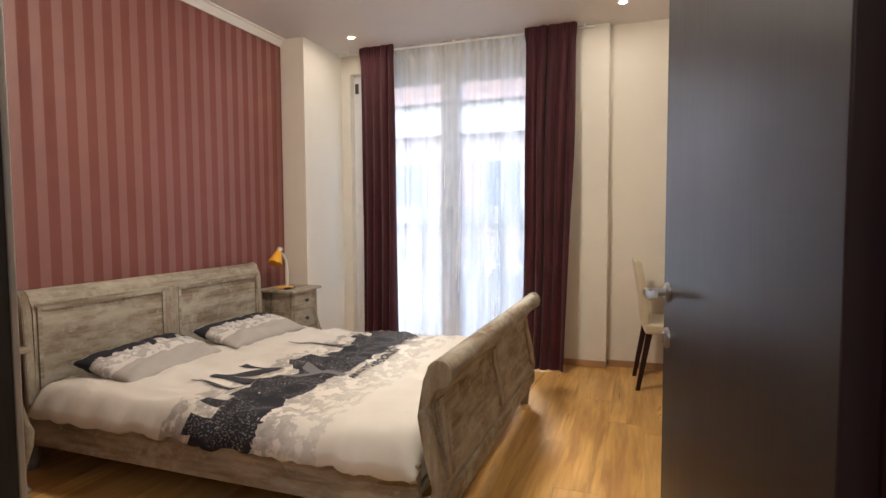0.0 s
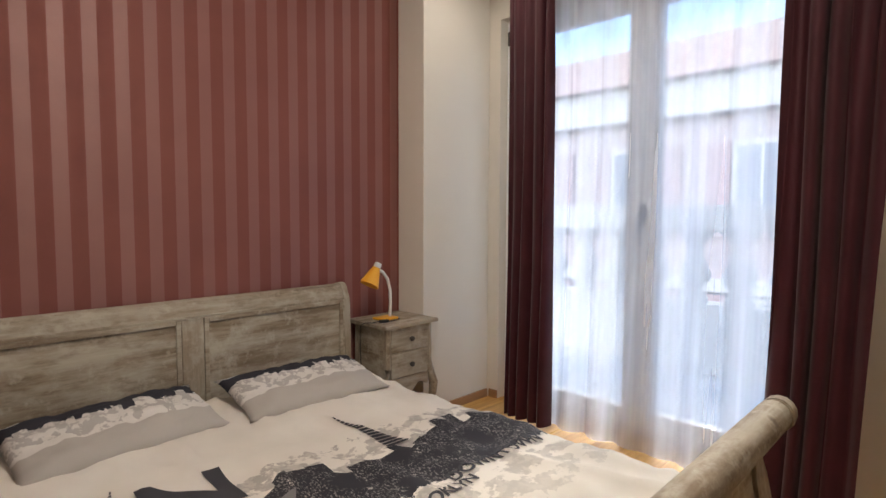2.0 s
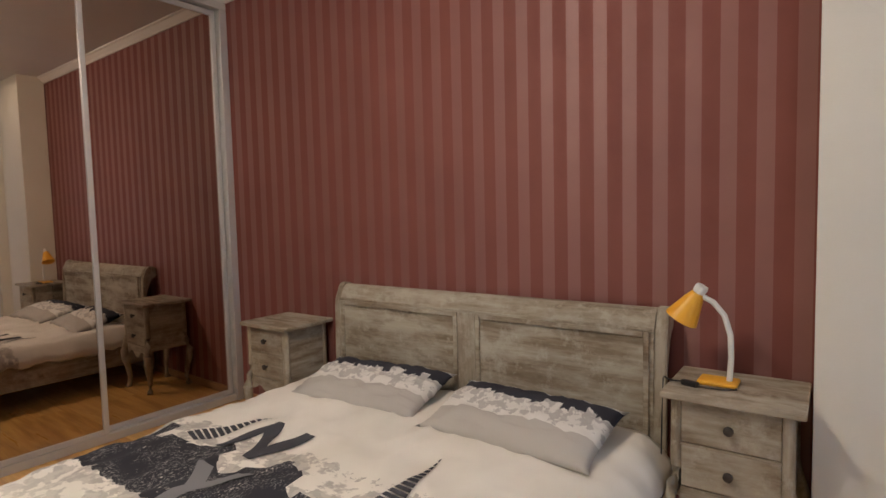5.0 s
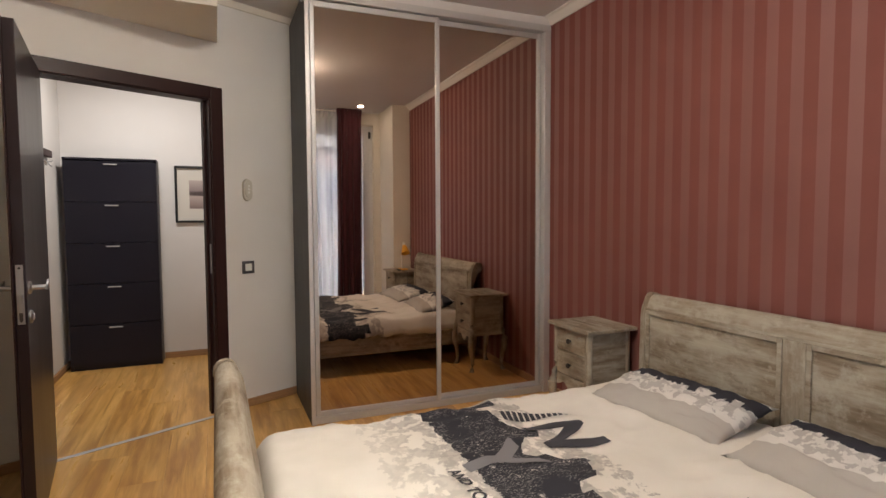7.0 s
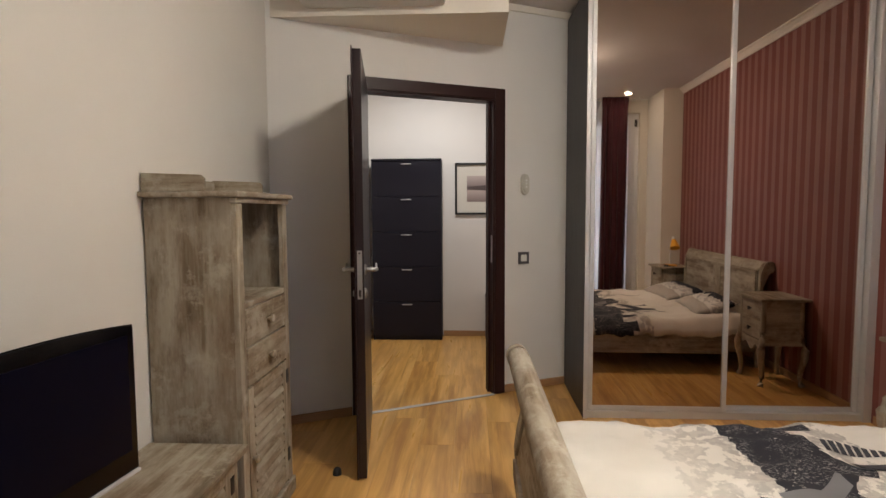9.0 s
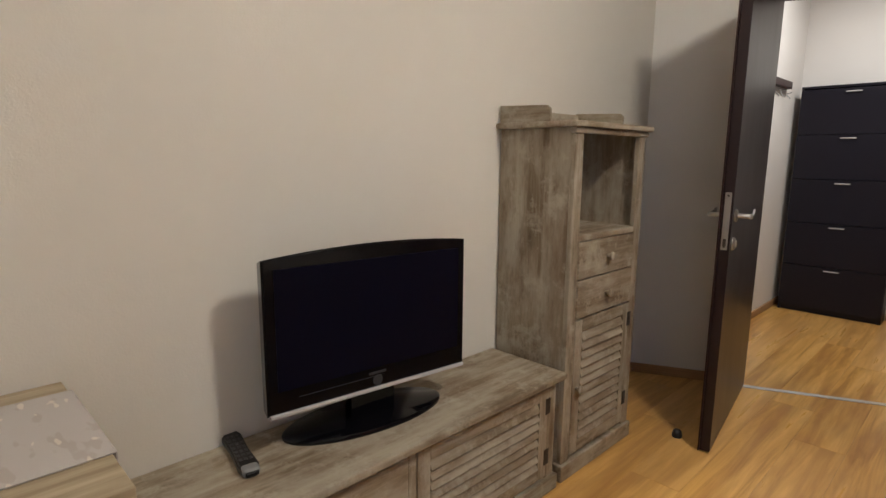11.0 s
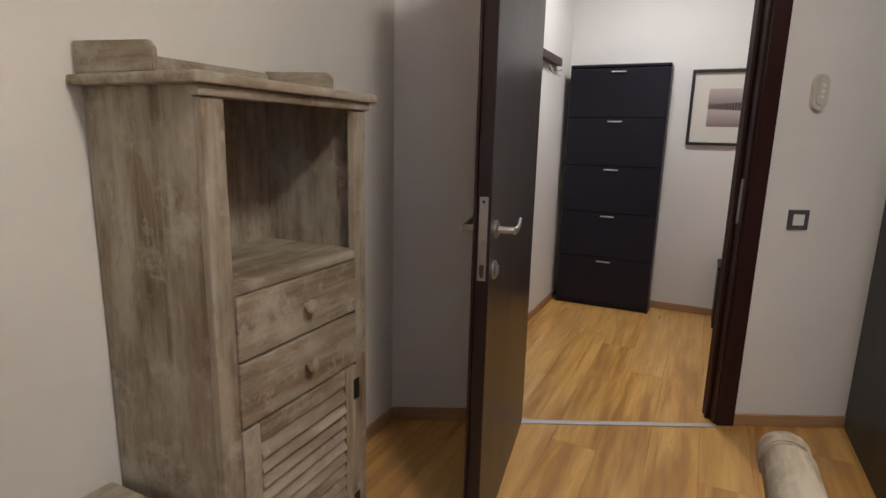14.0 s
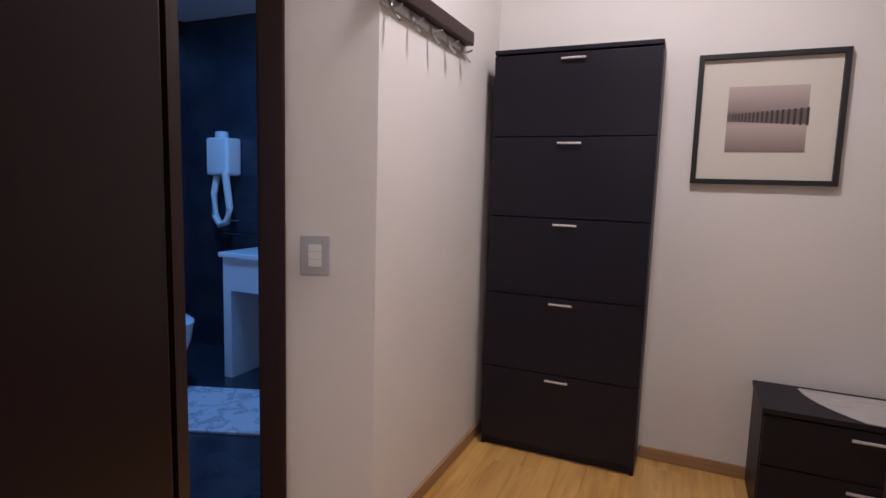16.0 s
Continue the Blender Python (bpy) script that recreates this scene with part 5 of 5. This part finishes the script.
def hall_switch():
    t = thing("switch_panel", BATH @ pose(0.185, 0.001, 0.985), "grey wall plate with three white rockers", "light switch")
    part("plate", box(-0.045, 0, -0.062, 0.045, 0.010, 0.062, 0.004), principled("light_grey_plastic", (0.45, 0.45, 0.47), 0.4), t)
    for z in (-0.023, 0.0, 0.023):
        part("rocker", box(-0.020, 0.0101, z - 0.0108, 0.020, 0.013, z + 0.0108, 0.001), WHITE_PLASTIC, t, "white rocker")
    return t


hall_switch()


def console():
    t = thing("hall_console", pose(-1.42, -2.03, 0), "low black-brown hall chest with long silver handles", "chest")
    hw, top = 0.57, 0.44
    part("carcass", box(-hw, -0.20, 0.0, hw, 0.10, top - 0.021, 0.002), BLACK_BROWN, t)
    part("top_board", box(-hw - 0.005, -0.205, top - 0.02, hw + 0.005, 0.125, top, 0.002), BLACK_BROWN, t)
    for z0, z1 in ((0.225, 0.412), (0.03, 0.22)):
        d = part("drawer", box(-hw + 0.004, 0.101, z0, hw - 0.004, 0.118, z1, 0.002), BLACK_BROWN, t)
        part("handle", tube([(-0.30, 0.13, z1 - 0.035), (0.30, 0.13, z1 - 0.035)], 0.006, 8), ALU, d, "long silver bar handle", smooth=True)
    r = thing("table_mat", pose(-1.42, -2.03, top + 0.0005), "pale glossy mat on the hall chest", "mat")
    ring = [(0.42, -0.17), (-0.45, -0.17), (-0.45, 0.12), (0.26, 0.12)] + [(0.42 - 0.16 * (1 - k / 8) ** 2, 0.12 - 0.29 * k / 8) for k in range(1, 8)]
    part("cloth", prism(ring, 0.0, 0.003), RUNNER, r)
    return t


console()

# ---- bathroom ----
van = thing("washbasin_unit", pose(0, 0, 0), "white washbasin counter on panel legs", "washbasin")
part("counter", box(1.25, -2.548, 0.745, 2.0, -2.10, 0.775, 0.006), PORCELAIN, van)
part("apron", box(1.27, -2.14, 0.545, 1.92, -2.12, 0.744), PORCELAIN, van)
part("side_panel", box(1.92, -2.54, 0.0, 1.98, -2.12, 0.744), PORCELAIN, van)
part("side_panel", box(1.27, -2.54, 0.0, 1.33, -2.14, 0.744), PORCELAIN, van)
dryer = thing("hair_dryer", pose(2.33, -2.549, 1.36), "white wall-mounted hair dryer with hose", "hair dryer")
part("housing", box(-0.095, 0, -0.13, 0.095, 0.13, 0.12, 0.02, segments=3), WHITE_PLASTIC, dryer, smooth=True)
part("nozzle", turned([(0.045, 0.121), (0.042, 0.16), (0.03, 0.165)], 18, at=(0.02, 0.06, 0)), WHITE_PLASTIC, dryer, smooth=True)
hose = [(0.06, 0.07, -0.13), (0.075, 0.08, -0.25), (0.06, 0.09, -0.40), (0.02, 0.09, -0.46), (-0.04, 0.09, -0.44), (-0.07, 0.09, -0.34), (-0.07, 0.11, -0.2), (-0.065, 0.12, -0.10)]
part("hose", tube(hose, 0.024, 10), WHITE_PLASTIC, dryer, "white ribbed hose", smooth=True)
towel = thing("towel_rail", pose(2.05, -2.549, 0.93), "chrome double towel rail on the wall", "towel rail")
for z in (0.0, -0.09):
    part("bar", tube([(-0.04, 0.06, z), (0.30, 0.06, z)], 0.006, 8), CHROME, towel, smooth=True)
    part("mount", turned([(0.022, 0.0), (0.022, 0.03), (0.014, 0.065)], 16, at=(-0.04, 0, z), axis="y"), CHROME, towel, smooth=True)
tap = thing("basin_tap", pose(1.75, -2.35, 0.775), "chrome mixer tap on the washbasin", "tap")
part("body", turned([(0.024, 0.0), (0.022, 0.09), (0.02, 0.13), (0.01, 0.14)], 18), CHROME, tap, smooth=True)
part("spout", tube([(0, 0.0, 0.10), (0, 0.06, 0.12), (0, 0.12, 0.10)], 0.011, 10), CHROME, tap, smooth=True)
wc = thing("toilet", pose(2.17, -1.78, 0), "white wall-hung toilet bowl with lid", "toilet")
bowl = turned([(0.10, 0.12), (0.15, 0.20), (0.185, 0.30), (0.195, 0.385), (0.18, 0.39)], 28)
moved(bowl, Matrix.Diagonal((1.25, 0.95, 1, 1)))
part("bowl", bowl, PORCELAIN, wc, smooth=True)
part("pedestal", turned([(0.11, 0.004), (0.11, 0.13)], 20), PORCELAIN, wc, smooth=True)
lid = moved(turned([(0.2, 0.391), (0.2, 0.405), (0.18, 0.42), (0.05, 0.425)], 28), Matrix.Diagonal((1.25, 0.95, 1, 1)))
part("lid", lid, PORCELAIN, wc, "white closed lid", smooth=True)


def marble_mat():
    m = principled("marbled_mat", (0.55, 0.57, 0.6), 0.8)
    n = Net(m)
    v = n.coords()
    w = n.noise(v, 4.0, 6, 0.7)
    n.base(n.mix(n.grey(n.maths("ABSOLUTE", n.maths("ADD", w, -0.5)), 0.0, 0.04, 0.7, 0.0), (0.62, 0.63, 0.66), (0.22, 0.23, 0.26)))
    return m


bm = thing("bath_mat", pose(1.66, -1.72, 0.0045, 0, 0, 20), "pale bath mat with grey veining", "bath mat")
part("mat_body", box(-0.42, -0.27, 0, 0.42, 0.27, 0.014, 0.005), marble_mat(), bm)
blamp = thing("bathroom_lamp", pose(1.7, -1.6, 2.33), "round cool-lit bathroom ceiling lamp", "ceiling lamp")
part("body", turned([(0.17, -0.001), (0.17, -0.02), (0.155, -0.026)], 28), WHITE_PLASTIC, blamp, smooth=True)
hlamp = thing("hall_lamp_fitting", pose(-0.40, -1.27, CEIL), "round ceiling lamp in the hall", "ceiling lamp")
part("body", turned([(0.14, -0.001), (0.14, -0.05), (0.125, -0.06)], 28), WHITE_PLASTIC, hlamp, smooth=True)

# ---- outside ----
stone = plaster("balcony_stone", (0.80, 0.80, 0.80), 0.08)
structure("balcony_floor", box(-6.0, 4.10, -0.14, 4.0, 5.85, -0.01), stone, "pale balcony floor slab", "balcony")
bal = thing("balustrade", pose(0, 5.55, 0), "white stone balcony balustrade with turned balusters", "balustrade", kind="structure")
part("top_rail", box(-6, -0.11, 1.131, 4, 0.11, 1.335, 0.015), stone, bal)
part("base_rail", box(-6, -0.09, -0.009, 4, 0.09, 0.56, 0.015), stone, bal)
proto = None
for i in range(30):
    bx = -5.755 + 0.33 * i
    if proto is None:
        proto = part("baluster", turned([(0.10, 0.56), (0.10, 0.60), (0.065, 0.62), (0.06, 0.66), (0.115, 0.74), (0.12, 0.79), (0.075, 0.89), (0.055, 0.99), (0.075, 1.04), (0.12, 1.09), (0.16, 1.13)], 14), stone, bal, smooth=True)
        proto.location = (bx, 0, 0)
    else:
        b = new("baluster", proto.data)
        b.parent, b.location = bal, (bx, 0, 0)
structure("ground", prism([(-400, -400), (400, -400), (400, 400), (-400, 400)], -6.3, -6.2), plaster("street_asphalt", (0.06, 0.06, 0.06)), "grey street far below", "ground")


def house():
    pink = plaster("pink_render", (0.63, 0.54, 0.54), 0.12)
    trimm = plaster("white_render", (0.75, 0.74, 0.72), 0.06)
    glass_dark = principled("dull_window_glass", (0.22, 0.26, 0.34), 0.3)
    t = thing("house", pose(0, 13.5, -6.2), "pink rendered house with white trim and tiled roof across the street", "house")
    part("wall", box(-16, 0, 0, 14, 8, 9.6), pink, t)
    # shade on the lower storeys is put into a darker, greyer facing
    part("ground_storey", box(-16.05, -0.08, 0, 14.05, -0.002, 5.79), plaster("shaded_render", (0.36, 0.37, 0.42), 0.15), t, "lower storeys, their shade put into a darker grey render")
    part("cornice", box(-16.3, -0.35, 9.6, 14.3, 8.3, 10.4, 0.05), trimm, t)
    part("string_course", box(-16.1, -0.15, 5.8, 14.1, -0.001, 6.1, 0.03), trimm, t)
    part("upper_band", box(-16.02, -0.084, 7.0, 14.02, -0.002, 9.2), pink, t)
    rm = principled("clay_tiles", (0.42, 0.16, 0.09), 0.8)
    n = Net(rm)
    v = n.coords((5.0, 3.0, 3.0))
    n.base(n.mix(n.noise(v, 2.0, 3), (0.40, 0.24, 0.19), (0.52, 0.34, 0.27)))
    roof = part("roof", profile_x([(-0.6, 10.41), (4.0, 12.6), (8.6, 10.41)], -16.5, 14.5), rm, t, "red clay tiled roof")
    shutter = plaster("rose_shutter_paint", (0.56, 0.43, 0.43), 0.1)
    for z0 in (0.9, 4.0, 7.25):
        for k in range(11):
            x = -15 + 2.7 * k
            w = part("window", box(x, -0.14, z0, x + 1.15, -0.085, z0 + 1.75, 0.01), trimm, t)
            for sx in (x - 0.52, x + 1.17):
                part("shutter", box(sx, -0.15, z0, sx + 0.5, -0.085, z0 + 1.75, 0.01), shutter, w, "rose painted shutter")
            part("pane", box(x + 0.1, -0.145, z0 + 0.1, x + 0.545, -0.141, z0 + 1.65), glass_dark, w)
            part("pane", box(x + 0.605, -0.145, z0 + 0.1, x + 1.05, -0.141, z0 + 1.65), glass_dark, w)
    return t


def profile_x(points, x0, x1):
    bm = bmesh.new()
    a = [bm.verts.new((x0, y, z)) for y, z in points]
    b = [bm.verts.new((x1, y, z)) for y, z in points]
    bm.faces.new(a), bm.faces.new(b)
    for i in range(len(points)):
        j = (i + 1) % len(points)
        bm.faces.new((a[i], a[j], b[j], b[i]))
    return bm


house()

# ---- floor planks ----
PL, PW = 1.28, 0.193
plank_meshes = {}


def plank(length, x, y):
    key = round(length, 3)
    if key not in plank_meshes:
        bm = box(-length / 2 + 0.0003, -PW / 2 + 0.0003, -0.0119, length / 2 - 0.0003, PW / 2 - 0.0003, 0.0, 0.0007, segments=1)
        me = bpy.data.meshes.new("plank")
        bm.to_mesh(me)
        bm.free()
        me.materials.append(LAMINATE)
        plank_meshes[key] = me
    p = new("plank", plank_meshes[key])
    p.matrix_basis = pose(x, y, 0, 0, 0, 90)
    p.parent = floor


rnd = random.Random(7)
col = -3.12
while col < 0.62:
    xc = col + PW / 2
    y = -2.38 - rnd.random() * PL
    while y < 3.97:
        a, b = max(y, -2.38), min(y + PL, 3.97)
        if b - a > 0.05:
            plank(b - a, xc, (a + b) / 2)
        y += PL
    col += PW
col = 0.66 + 0.0
while col < 2.0:
    xc = col + PW / 2
    y = -1.0 - rnd.random() * PL
    while y < 0.7:
        a, b = max(y, at(BATH, (xc - 0.33) / 0.9, 0)[1] + 0.06), min(y + PL, 0.7)
        if b - a > 0.05:
            plank(b - a, xc, (a + b) / 2)
        y += PL
    col += PW
